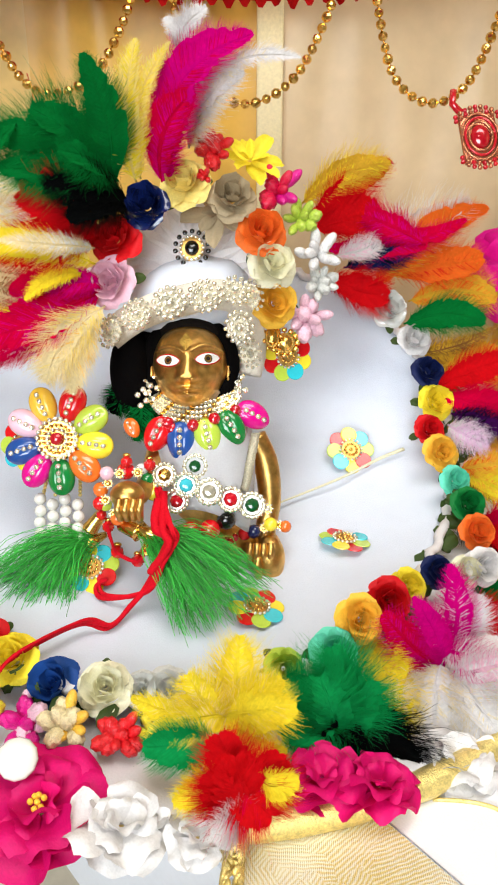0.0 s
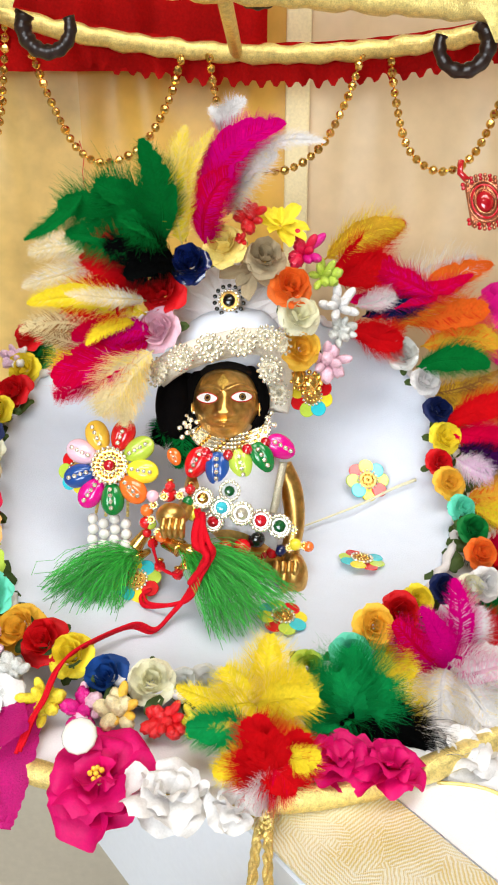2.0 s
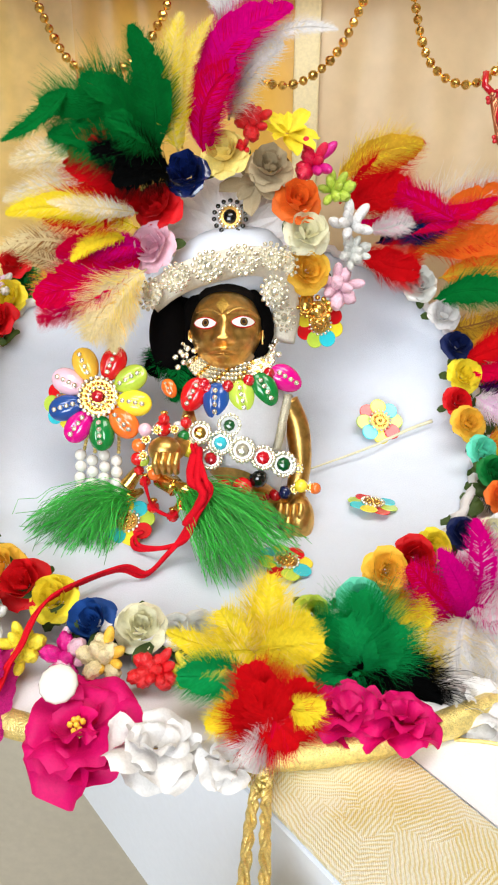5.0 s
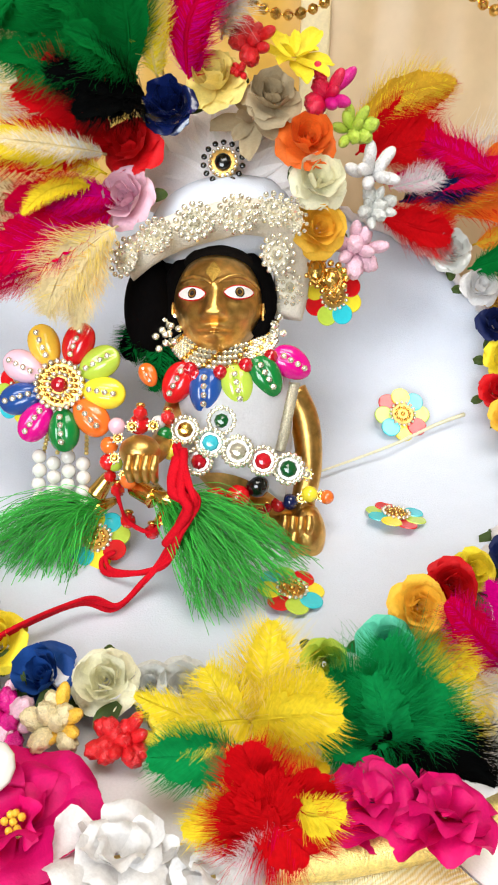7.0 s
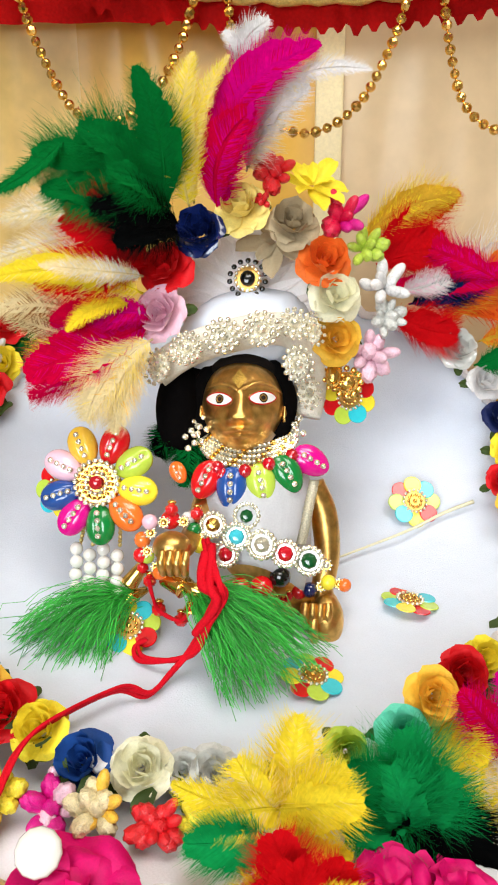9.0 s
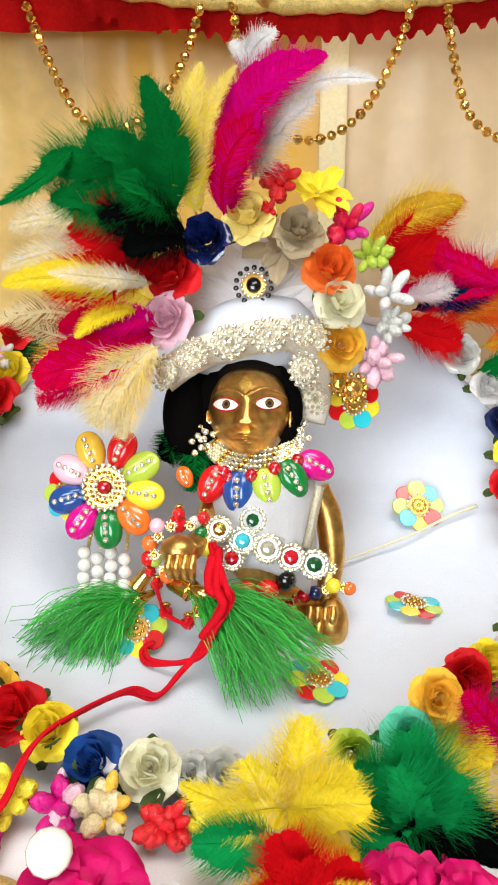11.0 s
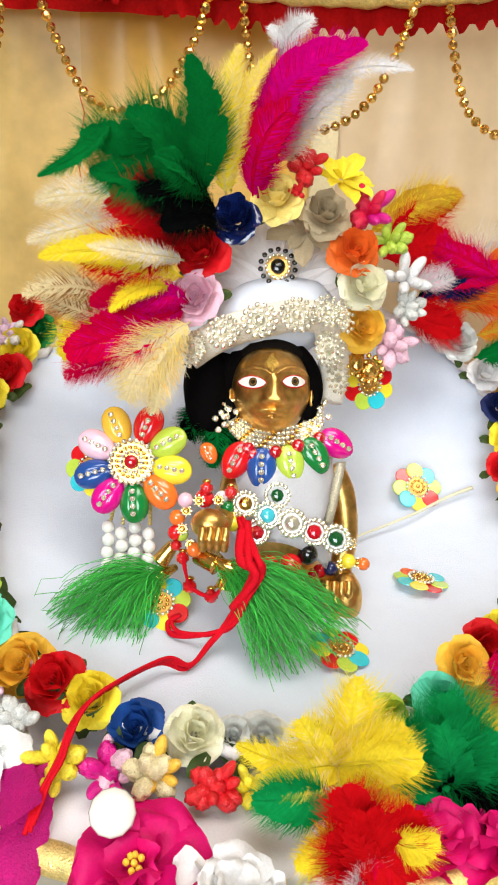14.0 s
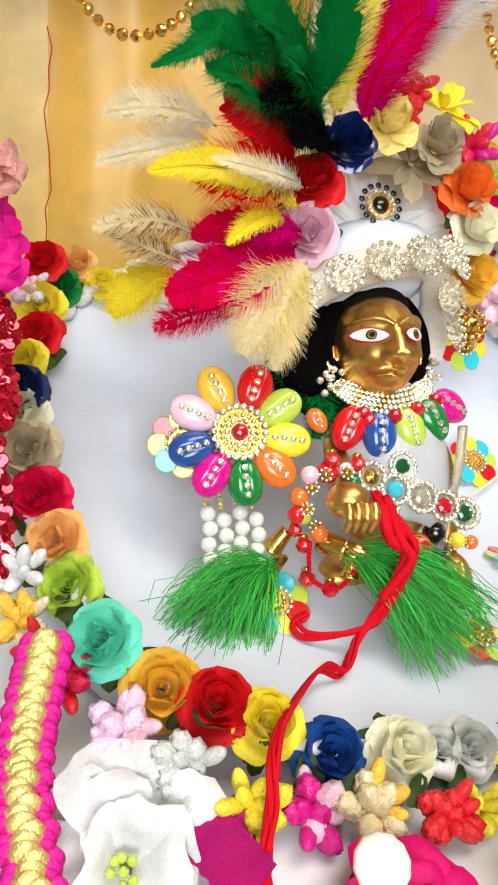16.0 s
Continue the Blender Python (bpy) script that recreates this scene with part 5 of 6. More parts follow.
def face(u, v, out=0.0):
    """A place on the idol's face: u to the side, v up."""
    q = max(0.0, 1 - (u / HR.x) ** 2 - (v / HR.z) ** 2)
    y = -HR.y * math.sqrt(q)
    # nose: a wedge that widens and rises towards the tip, with two wings
    down = min(1.0, max(0.0, (0.075 - v) / 0.165))
    under = 1.0 if v > -0.09 else bell(v + 0.09, 0.014)
    relief = (0.01 + 0.075 * down ** 1.2) * min(1.0, max(0.0, (0.085 - v) / 0.03)) * under * math.exp(-(abs(u) / (0.026 + 0.026 * down)) ** 2.6)
    relief += 0.026 * (bell(u + 0.036, 0.017) + bell(u - 0.036, 0.017)) * bell(v + 0.082, 0.018)
    # lips, chin, cheeks
    relief += 0.036 * bell(v + 0.143 - 0.1 * abs(u) * (abs(u) < 0.02), 0.011) * bell(u, 0.055) + 0.04 * bell(v + 0.168, 0.012) * bell(u, 0.042)
    relief -= 0.02 * bell(v + 0.1555, 0.005) * bell(u, 0.06)
    relief += 0.03 * bell(v + 0.215, 0.028) * bell(u, 0.05)
    for ex, ey, w in EYES:
        relief -= 0.022 * bell(u - ex, 0.07) * bell(v - ey, 0.045)
        relief += 0.022 * bell(v - (ey + 0.07 - 3.0 * (u - ex) ** 2), 0.011) * bell(u - ex, 0.09)
        relief += 0.02 * bell(u - ex * 1.15, 0.06) * bell(v + 0.09, 0.05)
    return (HC.x + u * (1 - 0.14 * min(1.0, max(0.0, (-v - 0.05) / HR.z))), HC.y + y - relief * min(1, q * 3) - out, HC.z + v)


bm = bmesh.new()
# head
nu, nv = 120, 120
grid = []
for j in range(nv + 1):
    row = []
    for i in range(nu + 1):
        a, e = math.pi * (i / nu - 0.5), math.pi * (j / nv - 0.5)
        row.append(bm.verts.new(L(*face(HR.x * math.sin(a) * math.cos(e) * 0.999, HR.z * math.sin(e) * 0.999))))
    grid.append(row)
for j in range(nv):
    for i in range(nu):
        bm.faces.new((grid[j][i], grid[j][i + 1], grid[j + 1][i + 1], grid[j + 1][i]))
bmesh.ops.remove_doubles(bm, verts=bm.verts[:], dist=0.00002)
M0 = TURNED.to_4x4()


def lump(place, r, stretch, mat=0, seg=24, ring=16):
    before = set(bm.faces)
    ball(bm, L(*place), r * U, stretch, M0, seg, ring)
    for f in bm.faces:
        if f not in before:
            f.material_index = mat


lump((HC.x, HC.y + 0.03, HC.z), 1, (HR.x * 0.985, HR.y * 0.9, HR.z * 0.985))


def limb(points, radii, mat=0):
    path = smooth_path([L(*p) for p in points], 8)
    n = len(path) - 1
    rr = [np.interp(k / n * (len(radii) - 1), range(len(radii)), radii) * U for k in range(n + 1)]
    tube(bm, path, rr, 16, mat)


# eyes: white almonds with red rims and dark pupils
for ex, ey, w in EYES:
    for mat, sx, sy, out in ((0, 1.14, 1.32, 0.004), (2, 1.0, 1.0, 0.012), (1, 0.93, 0.84, 0.017)):
        fan = []
        for k in range(28):
            a = math.tau * k / 28
            fan.append(bm.verts.new(L(*face(ex + w * sx * math.cos(a), ey + 0.035 * sy * math.sin(a) * abs(math.sin(a)) ** 0.3 + 0.008 * math.cos(a) * (1 if ex > 0 else -1), out))))
        mid = bm.verts.new(L(*face(ex, ey, out + 0.006)))
        for k in range(28):
            bm.faces.new((mid, fan[k], fan[(k + 1) % 28])).material_index = mat
    px = ex + 0.004
    for mat, r, out in ((3, 0.0205, 0.025), (0, 0.0165, 0.028), (3, 0.010, 0.031)):
        fan = [bm.verts.new(L(*face(px + r * math.cos(math.tau * k / 20), ey + r * 1.1 * math.sin(math.tau * k / 20), out))) for k in range(20)]
        bm.faces.new(fan).material_index = mat
    limb([face(ex * 1.02 + w * 1.2 * s, ey + 0.074 - 0.03 * s * s, 0.002) for s in (-1.15, -0.6, 0, 0.6, 1.1)], (0.004, 0.009, 0.011, 0.010, 0.006))
# forehead mark, ears
fan = [bm.verts.new(L(*face(-0.008 + 0.036 * math.cos(a) * (1 - 0.3 * abs(math.sin(2 * a))), 0.112 + 0.055 * math.sin(a) * (1 - 0.3 * abs(math.sin(2 * a))), 0.006))) for a in [math.tau * k / 24 for k in range(24)]]
mid = bm.verts.new(L(*face(-0.008, 0.112, 0.008)))
for k in range(24):
    bm.faces.new((mid, fan[k], fan[(k + 1) % 24])).material_index = 4
for s in (-1, 1):
    lump((HC.x + s * 0.215, HC.y - 0.03, HC.z - 0.04), 0.045, (0.4, 0.8, 1.5))
# hairline roll, neck, trunk, arms, fists, lap
limb([face(0.2 * math.sin(a), 0.1 + 0.125 * math.cos(a), 0.01) for a in (-1.5, -1.0, -0.5, 0, 0.5, 1.0, 1.5)], (0.02, 0.03, 0.034, 0.034, 0.034, 0.03, 0.02), 5)
limb([(HC.x, HC.y + 0.05, HC.z - 0.2), (HC.x + 0.02, HC.y + 0.07, HC.z - 0.45)], (0.13, 0.16))
lump((-0.240, 4.860, -0.162), 1, (0.27, 0.2, 0.34))
limb([(0.029, 4.910, 0.037), (0.098, 4.930, -0.118), (0.123, 4.930, -0.331), (0.098, 4.910, -0.529), (0.112, 4.890, -0.597)], (0.075, 0.075, 0.068, 0.06, 0.075))
lump((0.117, 4.870, -0.680), 1, (0.095, 0.1, 0.145))
for k in range(4):
    limb([(0.053, 4.795, -0.645), (0.049, 4.770, -0.724), (0.059, 4.800, -0.784)], (0.02, 0.027, 0.02)) if k == 0 else None
    x = 0.04 * k
    limb([(0.004 + x, 4.805 - 0.012 * math.sin(k), -0.583), (0.004 + x, 4.785, -0.645), (0.009 + x * 0.9, 4.82, -0.707)], (0.02, 0.026, 0.018))
limb([(-0.507, 4.750, -0.003), (-0.544, 4.600, -0.171), (-0.578, 4.400, -0.274), (-0.629, 4.330, -0.303)], (0.065, 0.058, 0.052, 0.05))
lump((-0.631, 4.310, -0.274), 1, (0.09, 0.09, 0.075))
for k in range(4):
    c = Vector((-0.659, 4.240, -0.345))
    limb([(c.x + 0.037 * k - 0.005, c.y - 0.01, c.z + 0.055), (c.x + 0.036 * k - 0.005, c.y - 0.03, c.z), (c.x + 0.034 * k, c.y + 0.02, c.z - 0.05)], (0.018, 0.022, 0.017))
lump((-0.205, 5.000, -0.580), 1, (0.3, 0.2, 0.12))
lump((-0.440, 5.000, -0.640), 1, (0.14, 0.14, 0.09))
bmesh.ops.recalc_face_normals(bm, faces=bm.faces)
single("idol", bm, ENAMEL, "small brass idol with white enamel eyes seated on the plush skirt", "statue")

# ---------------------------------------------------------------- the idol's clothes
HAIR = material("black_velvet", (0.003, 0.0025, 0.0025), 0.95, 0, 0.3, 500, 0.2, 0.0, spec=0.03)
bm = bmesh.new()
ball(bm, L(-0.446, 4.880, 0.472), U, (0.36, 0.22, 0.37), M0, 28, 20)
ball(bm, L(-0.663, 4.740, 0.418), U, (0.13, 0.16, 0.24), M0, 24, 16)
rim = [Vector(face(0.235 * math.sin(a), 0.262 * math.cos(a), 0.0)) for a in [radians(-125 + 250 * k / 24) for k in range(25)]]
tube(bm, [L(p.x, HC.y - 0.02, p.z) for p in rim], 0.046 * U, 10)
single("black_wig", bm, HAIR, "black velvet wig behind the idol's face", "wig")

LACEWHITE = material("ivory_lace", (0.9, 0.84, 0.71), 0.7, 0, 0.25, 1500, 0.8, 0.3)
cap = thing("plush_hat", Matrix(), "white plush cap of the idol with a jewelled lace brim", "cap")
bm = bmesh.new()
ball(bm, L(-0.333, 4.780, 0.829), U, (0.36, 0.3, 0.23), M0 @ pose(0, 0, 0, 0, -14, 0), 40, 28)
for v in bm.verts:
    v.co += 0.0012 * noise.noise(v.co * 180) * Vector((1, 1, 1))
part("crown", bm, FUR, cap)
brim_path = [Vector((-0.773, 4.500, 0.552)), Vector((-0.665, 4.440, 0.620)), Vector((-0.534, 4.400, 0.680)), Vector((-0.369, 4.370, 0.724)), Vector((-0.209, 4.400, 0.763)), Vector((-0.072, 4.460, 0.750)), Vector((-0.006, 4.560, 0.646)), Vector((0.014, 4.660, 0.495)), Vector((-0.012, 4.720, 0.356))]
path = smooth_path([p + Vector((0, 0, 0.04)) for p in brim_path], 10)
bm = bmesh.new()
rows = []
for k, p in enumerate(path):
    d = (path[min(k + 1, len(path) - 1)] - path[max(k - 1, 0)]).normalized()
    s = d.cross(Vector((0, -1, 0))).normalized()
    row = []
    for q in range(12):
        a = math.tau * q / 12
        row.append(bm.verts.new(L(*(p + s * 0.085 * math.cos(a) + Vector((0, 0.11 + 0.08 * math.sin(a), 0))))))
    rows.append(row)
for a, b in zip(rows, rows[1:]):
    for q in range(12):
        bm.faces.new((a[q], a[(q + 1) % 12], b[(q + 1) % 12], b[q]))
bm.faces.new(rows[0]), bm.faces.new(rows[-1][::-1])
bmesh.ops.recalc_face_normals(bm, faces=bm.faces)
part("brim", bm, LACEWHITE, cap, "brim of ivory lace")

jacket = thing("satin_jacket", Matrix(), "white satin jacket of the idol edged with silver lace", "jacket")
bm = bmesh.new()
rows = []
for j in range(19):
    f = j / 18
    row = []
    for i in range(41):
        a = math.pi * (i / 40 - 0.5) * 1.15
        wide = 0.27 + 0.035 * math.sin(f * math.pi) - 0.03 * f
        fold = 0.012 * noise.noise(Vector((a * 2.5, f * 3, 2)))
        c = Vector((-0.262, 4.760, 0.111))
        row.append(bm.verts.new(L(c.x + 0.015 * f + (wide + fold) * math.sin(a), c.y - (0.2 + 0.06 * math.sin(f * 2.4) + fold) * math.cos(a), c.z - 0.53 * f + 0.045 * f * math.cos(a * 2) - 0.05 * f * math.sin(a))))
    rows.append(row)
for a, b in zip(rows, rows[1:]):
    for i in range(40):
        bm.faces.new((a[i], b[i], b[i + 1], a[i + 1]))
bmesh.ops.solidify(bm, geom=bm.faces[:], thickness=0.0012)
part("bodice", bm, SATIN, jacket)
bm = bmesh.new()
strap = smooth_path([Vector((0.038, 4.560, 0.054)), Vector((0.014, 4.550, -0.069)), Vector((-0.007, 4.560, -0.187)), Vector((-0.026, 4.580, -0.266))], 8)
rows = [[bm.verts.new(L(p.x + q * 0.024 * (1 + 0.1 * (k % 2)), p.y - 0.02 * (1 - abs(q)) , p.z)) for q in (-1, -0.3, 0.3, 1)] for k, p in enumerate(strap)]
for a, b in zip(rows, rows[1:]):
    for q in range(3):
        bm.faces.new((a[q], b[q], b[q + 1], a[q + 1]))
bmesh.ops.solidify(bm, geom=bm.faces[:], thickness=0.0004)
part("lace_edge", bm, material("silver_lace", (0.9, 0.84, 0.66), 0.35, 0.5, 0.45, 1500, 0.6), jacket, "edge of silver lace")

# ---------------------------------------------------------------- jewellery
bm = bmesh.new()
bmesh.ops.create_cone(bm, cap_ends=True, segments=8, radius1=1, radius2=0.55, depth=0.7)
for v in bm.verts:
    v.co.z += 0.35
GEM = mesh_of(bm, "stone", False)
bm = bmesh.new()
bmesh.ops.create_cone(bm, cap_ends=True, segments=24, radius1=1, radius2=0.92, depth=0.2)
DISC = mesh_of(bm, "disc", False)


def jewel(place, r, centre, label, normal=(0, -1, 0.1), spin=0.0, outer=12, rows=1, size=0.33, small=None, oval=1.0, base=None, name="jewelled_rosette"):
    """A rosette: a gold base, a centre stone and rings of small stones."""
    ob = thing(name, aim(place, normal, spin), label, "rosette", "jewelled rosettes")
    r = r * U
    put("base", DISC, base or GOLD, ob, Matrix.Diagonal((r * 0.7, r * 0.7 * oval, r * 0.6, 1)))
    put("centre_stone", BEAD, centre, ob, Matrix.Translation((0, 0, r * 0.15)) @ Matrix.Diagonal((r * (0.52, 0.3)[rows > 1], r * (0.52, 0.3)[rows > 1] * oval, r * 0.3, 1)))
    for q in range(rows):
        rr, n = r * (0.82 - 0.31 * q), outer - 4 * q
        for k in range(n):
            a = math.tau * k / n + 0.2 * q
            put("small_stone", BEAD, small or CRYSTAL, ob, Matrix.Translation((rr * math.cos(a), oval * rr * math.sin(a), r * 0.2)) @ Matrix.Scale(r * size * 0.55, 4))
    return ob


MED = "crystal rosette sewn on the cap's brim"
jewel((-0.738, 4.460, 0.595), 0.085, CRYSTAL, MED, (-0.5, -1, 0.1), rows=2, outer=13, size=0.27, base=LACEWHITE, oval=1.25)
jewel((-0.587, 4.370, 0.670), 0.095, CRYSTAL, MED, (-0.3, -1, 0.2), rows=2, outer=14, size=0.27, base=LACEWHITE)
jewel((-0.413, 4.340, 0.726), 0.1, CRYSTAL, MED, (-0.1, -1, 0.2), rows=2, outer=14, size=0.27, base=LACEWHITE)
jewel((-0.231, 4.340, 0.760), 0.1, CRYSTAL, MED, (0.1, -1, 0.2), rows=2, outer=14, size=0.27, base=LACEWHITE)
jewel((-0.075, 4.400, 0.800), 0.09, CRYSTAL, MED, (0.3, -1, 0.2), rows=2, outer=13, size=0.27, base=LACEWHITE)
jewel((0.016, 4.480, 0.794), 0.075, CRYSTAL, MED, (0.7, -1, 0.1), rows=2, outer=12, size=0.27, base=LACEWHITE, oval=1.3)
jewel((-0.057, 4.450, 0.614), 0.09, CRYSTAL, MED, (0.3, -1, 0.0), rows=2, outer=14, size=0.27, base=LACEWHITE, oval=1.15)
jewel((-0.000, 4.530, 0.485), 0.075, CRYSTAL, MED, (0.5, -1, 0.0), rows=2, outer=12, size=0.27, base=LACEWHITE, oval=1.25)
# black stone jewel on a fan of tulle
fan_thing = thing("tulle_fan", aim((-0.315, 4.74, 0.99), (0, -1, 0.12)), "pleated fan of white tulle standing on the cap", "fan")
for k in range(19):
    a = radians(-98 + 196 * k / 18)
    put("pleat", SLIM[k % 2], TULLE, fan_thing, Matrix.Rotation(-a, 4, "Z") @ Matrix.Translation((0, 0.004, 0.0012 * (k % 3))) @ Matrix.Rotation(radians(26 * (k % 2) - 13), 4, "Y") @ Matrix.Diagonal((0.034, 0.037 - 0.004 * abs(math.sin(a)), 0.02, 1)))
ob = thing("black_jewel", aim((-0.315, 4.585, 1.072), (0, -1, 0.15)), "black stone jewel ringed with crystals and black stones", "jewel")
put("setting", DISC, BRASS, ob, Matrix.Diagonal((0.0062, 0.0066, 0.004, 1)))
put("centre_stone", ROUND, GLOSSY["black"], ob, Matrix.Translation((0, 0, 0.001)) @ Matrix.Diagonal((0.0036, 0.0039, 0.0018, 1)))
for k in range(16):
    a = math.tau * k / 16
    put("crystal", BEAD, CRYSTAL, ob, Matrix.Translation((0.0056 * math.cos(a), 0.006 * math.sin(a), 0.001)) @ Matrix.Scale(0.00095, 4))
for k in range(13):
    a = radians(-60 + 300 * k / 12)
    put("black_stone", ROUND, GLOSSY["black"], ob, Matrix.Translation((0.0083 * math.cos(a), 0.0088 * math.sin(a), 0.0006)) @ Matrix.Diagonal((0.0013, 0.0013, 0.0008, 1)))

# chest chain of rosettes
SET = "crystal-ringed rosette of the chain across the idol's chest"
SILVER = material("silver_setting", (0.62, 0.6, 0.56), 0.3, 0.85, 0.15, 700, 0.1)
EMERALD = material("emerald_glass", (0.005, 0.08, 0.02), 0.08, 0, 0.2, 500, 0, coat=1)
AQUA = material("aqua_glass", (0.05, 0.5, 0.6), 0.08, 0, 0.2, 500, 0, coat=1)
for args in (((-0.293, 4.520, -0.130), 0.085, EMERALD), ((-0.341, 4.500, -0.232), 0.09, AQUA), ((-0.216, 4.500, -0.268), 0.095, CRYSTAL), ((-0.100, 4.520, -0.310), 0.09, RUBY), ((0.017, 4.560, -0.345), 0.095, EMERALD),
             ((-0.393, 4.500, -0.318), 0.085, RUBY), ((-0.456, 4.480, -0.175), 0.085, GOLD)):
    jewel(args[0], args[1] * 0.84, args[2], SET, outer=16, size=0.34, base=SILVER)
jewel((0.103, 4.620, -0.369), 0.035, CRYSTAL, "small crystal rosette at the arm", outer=8)

# necklace of crystals, ear jewels
necklace = thing("crystal_necklace", Matrix(), "five-row crystal necklace round the idol's neck", "necklace")
neck = [Vector((-0.555, 4.660, 0.260)), Vector((-0.497, 4.600, 0.195)), Vector((-0.408, 4.560, 0.156)), Vector((-0.290, 4.550, 0.141)), Vector((-0.174, 4.570, 0.166)), Vector((-0.097, 4.620, 0.217)), Vector((-0.052, 4.680, 0.286))]
for row in range(5):
    pts = smooth_path([p + Vector((0, 0.014 * (4 - row), 0.026 * (2.9 - row))) for p in neck], 5)
    for k, p in enumerate(pts):
        put("crystal", BEAD, CRYSTAL if (k + row) % 5 else GOLD, necklace, Matrix.Translation(L(*p)) @ Matrix.Scale(0.00122, 4))
for place, n in (((-0.575, 4.640, 0.274), 9), ((-0.064, 4.680, 0.328), 8), ((-0.562, 4.660, 0.322), 5)):
    ob = thing("ear_jewel", aim(place), "cluster of crystals at the idol's ear", "ear jewel")
    for k in range(n):
        q = 0.0021 * math.sqrt(k)
        put("crystal", BEAD, CRYSTAL, ob, Matrix.Translation((q * math.cos(k * 2.4), 1.3 * q * math.sin(k * 2.4), 0.001)) @ Matrix.Scale(0.0017, 4))


def shell_mesh():
    bm = bmesh.new()
    ball(bm, (0, 0, 0), 1, (0.72, 1, 0.5), None, 24, 16)
    for v in bm.verts:
        if v.co.z > 0:
            v.co.z -= 0.16 * bell(v.co.x, 0.1) * (abs(v.co.y) < 0.9)
        v.co.x *= 1 + 0.1 * v.co.y
    return mesh_of(bm, "shell")


SHELL = shell_mesh()


def cowrie(colour, place, r, spin, label="", normal=(0, -1, 0.1), stones=4, parent=None, m=None):
    """A lacquered cowrie shell with a row of rhinestones in its slit."""
    if parent:
        holder = put("shell", SHELL, GLOSSY[colour], parent, m @ Matrix.Scale(r * U, 4), f"{colour} lacquered cowrie shell")
        s = 1.0
    else:
        ob = thing("cowrie_shell", aim(place, normal, spin), label, "shell", "shells of the necklace")
        holder, s = ob, r * U
        put("shell", SHELL, GLOSSY[colour], ob, Matrix.Scale(s, 4))
    for k in range(stones):
        put("rhinestone", BEAD, CRYSTAL, holder, Matrix.Translation((0, s * (-0.55 + 1.1 * k / (stones - 1)), s * 0.42)) @ Matrix.Scale(s * 0.15, 4))


cowrie("orange", (-0.649, 4.600, 0.081), 0.06, 35, "small orange lacquered cowrie shell by the idol's shoulder", (-0.2, -1, 0), 3)
CW = "lacquered cowrie shell with rhinestones on the necklace"
cowrie("red", (-0.506, 4.590, 0.046), 0.105, -22, "red " + CW, (-0.2, -1, 0))
cowrie("blue", (-0.373, 4.560, 0.007), 0.11, 2, "blue " + CW, (-0.1, -1, 0))
cowrie("lime", (-0.227, 4.560, 0.030), 0.105, 12, "lime green " + CW, (0.05, -1, 0))
cowrie("green", (-0.097, 4.590, 0.082), 0.105, 28, "dark green " + CW, (0.15, -1, 0))
cowrie("magenta", (0.021, 4.650, 0.153), 0.105, 55, "magenta " + CW, (0.3, -1, 0))
for p in ((-0.446, 4.560, 0.108), (-0.306, 4.540, 0.094), (-0.190, 4.550, 0.130), (-0.076, 4.600, 0.176), (-0.420, 4.560, 0.074)):
    ob = thing("red_bead", aim(p), "glossy red bead between the necklace shells", "bead", "red beads of the necklace")
    put("bead", BEAD, RUBY, ob, Matrix.Scale(0.0033, 4))

# the large shell brooch with pearl strings
BC = Vector((-1.029, 4.520, 0.017))
brooch = thing("shell_brooch", aim(tuple(BC), (-0.1, -1, 0.05)), "round brooch of coloured cowrie shells about a red stone", "brooch")
for k, (deg, c) in enumerate(((118, "amber"), (72, "red"), (33, "lime"), (-6, "yellow"), (-42, "orange"), (-82, "green"), (-122, "magenta"), (-160, "blue"), (158, "pink"))):
    a = radians(deg)
    cowrie(c, None, 0.103, 0, parent=brooch, m=Matrix.Translation((0.205 * U * math.cos(a), 0.205 * U * math.sin(a), 0.002)) @ Matrix.Rotation(a - math.pi / 2, 4, "Z"))
put("base", DISC, GOLD, brooch, Matrix.Translation((0, 0, 0.003)) @ Matrix.Scale(0.0105, 4))
put("centre_stone", ROUND, RUBY, brooch, Matrix.Translation((0, 0, 0.006)) @ Matrix.Diagonal((0.0032, 0.0032, 0.002, 1)))
for r, n, s, m in ((0.0048, 12, 0.0011, CRYSTAL), (0.0068, 18, 0.0009, GOLD), (0.0098, 22, 0.0013, CRYSTAL)):
    for k in range(n):
        put("rhinestone", BEAD, m, brooch, Matrix.Translation((r * math.cos(k * math.tau / n), r * math.sin(k * math.tau / n), 0.0052)) @ Matrix.Scale(s, 4))
for k, (x0, x1, n) in enumerate(((80, 70, 4), (98, 97, 4), (118, 124, 5), (150, 152, 4))):
    ob = thing("pearl_string", Matrix(), "string of white pearls on gold thread under the brooch", "pearl string", "pearl strings")
    c = Vector((-1.046, 4.640, -0.292))
    top = Vector((c.x + (x0 - 112) / 393, c.y + 0.03, c.z + 0.14))
    bm = bmesh.new()
    end = Vector((c.x + (x1 - 112) / 393, c.y, c.z - 0.02))
    for q in range(8):
        ball(bm, L(*top.lerp(end, q / 8)), 0.0011, seg=6, ring=4)
    part("gold_thread", bm, GOLD_TAPE, ob)
    for q in range(n):
        put("pearl", ROUND, PEARL, ob, Matrix.Translation(L(end.x + 0.006 * (q % 2), end.y - 0.06 - 0.01 * (q % 2), end.z - 0.064 * q - 0.03 * (k % 2))) @ Matrix.Scale(0.0031, 4))


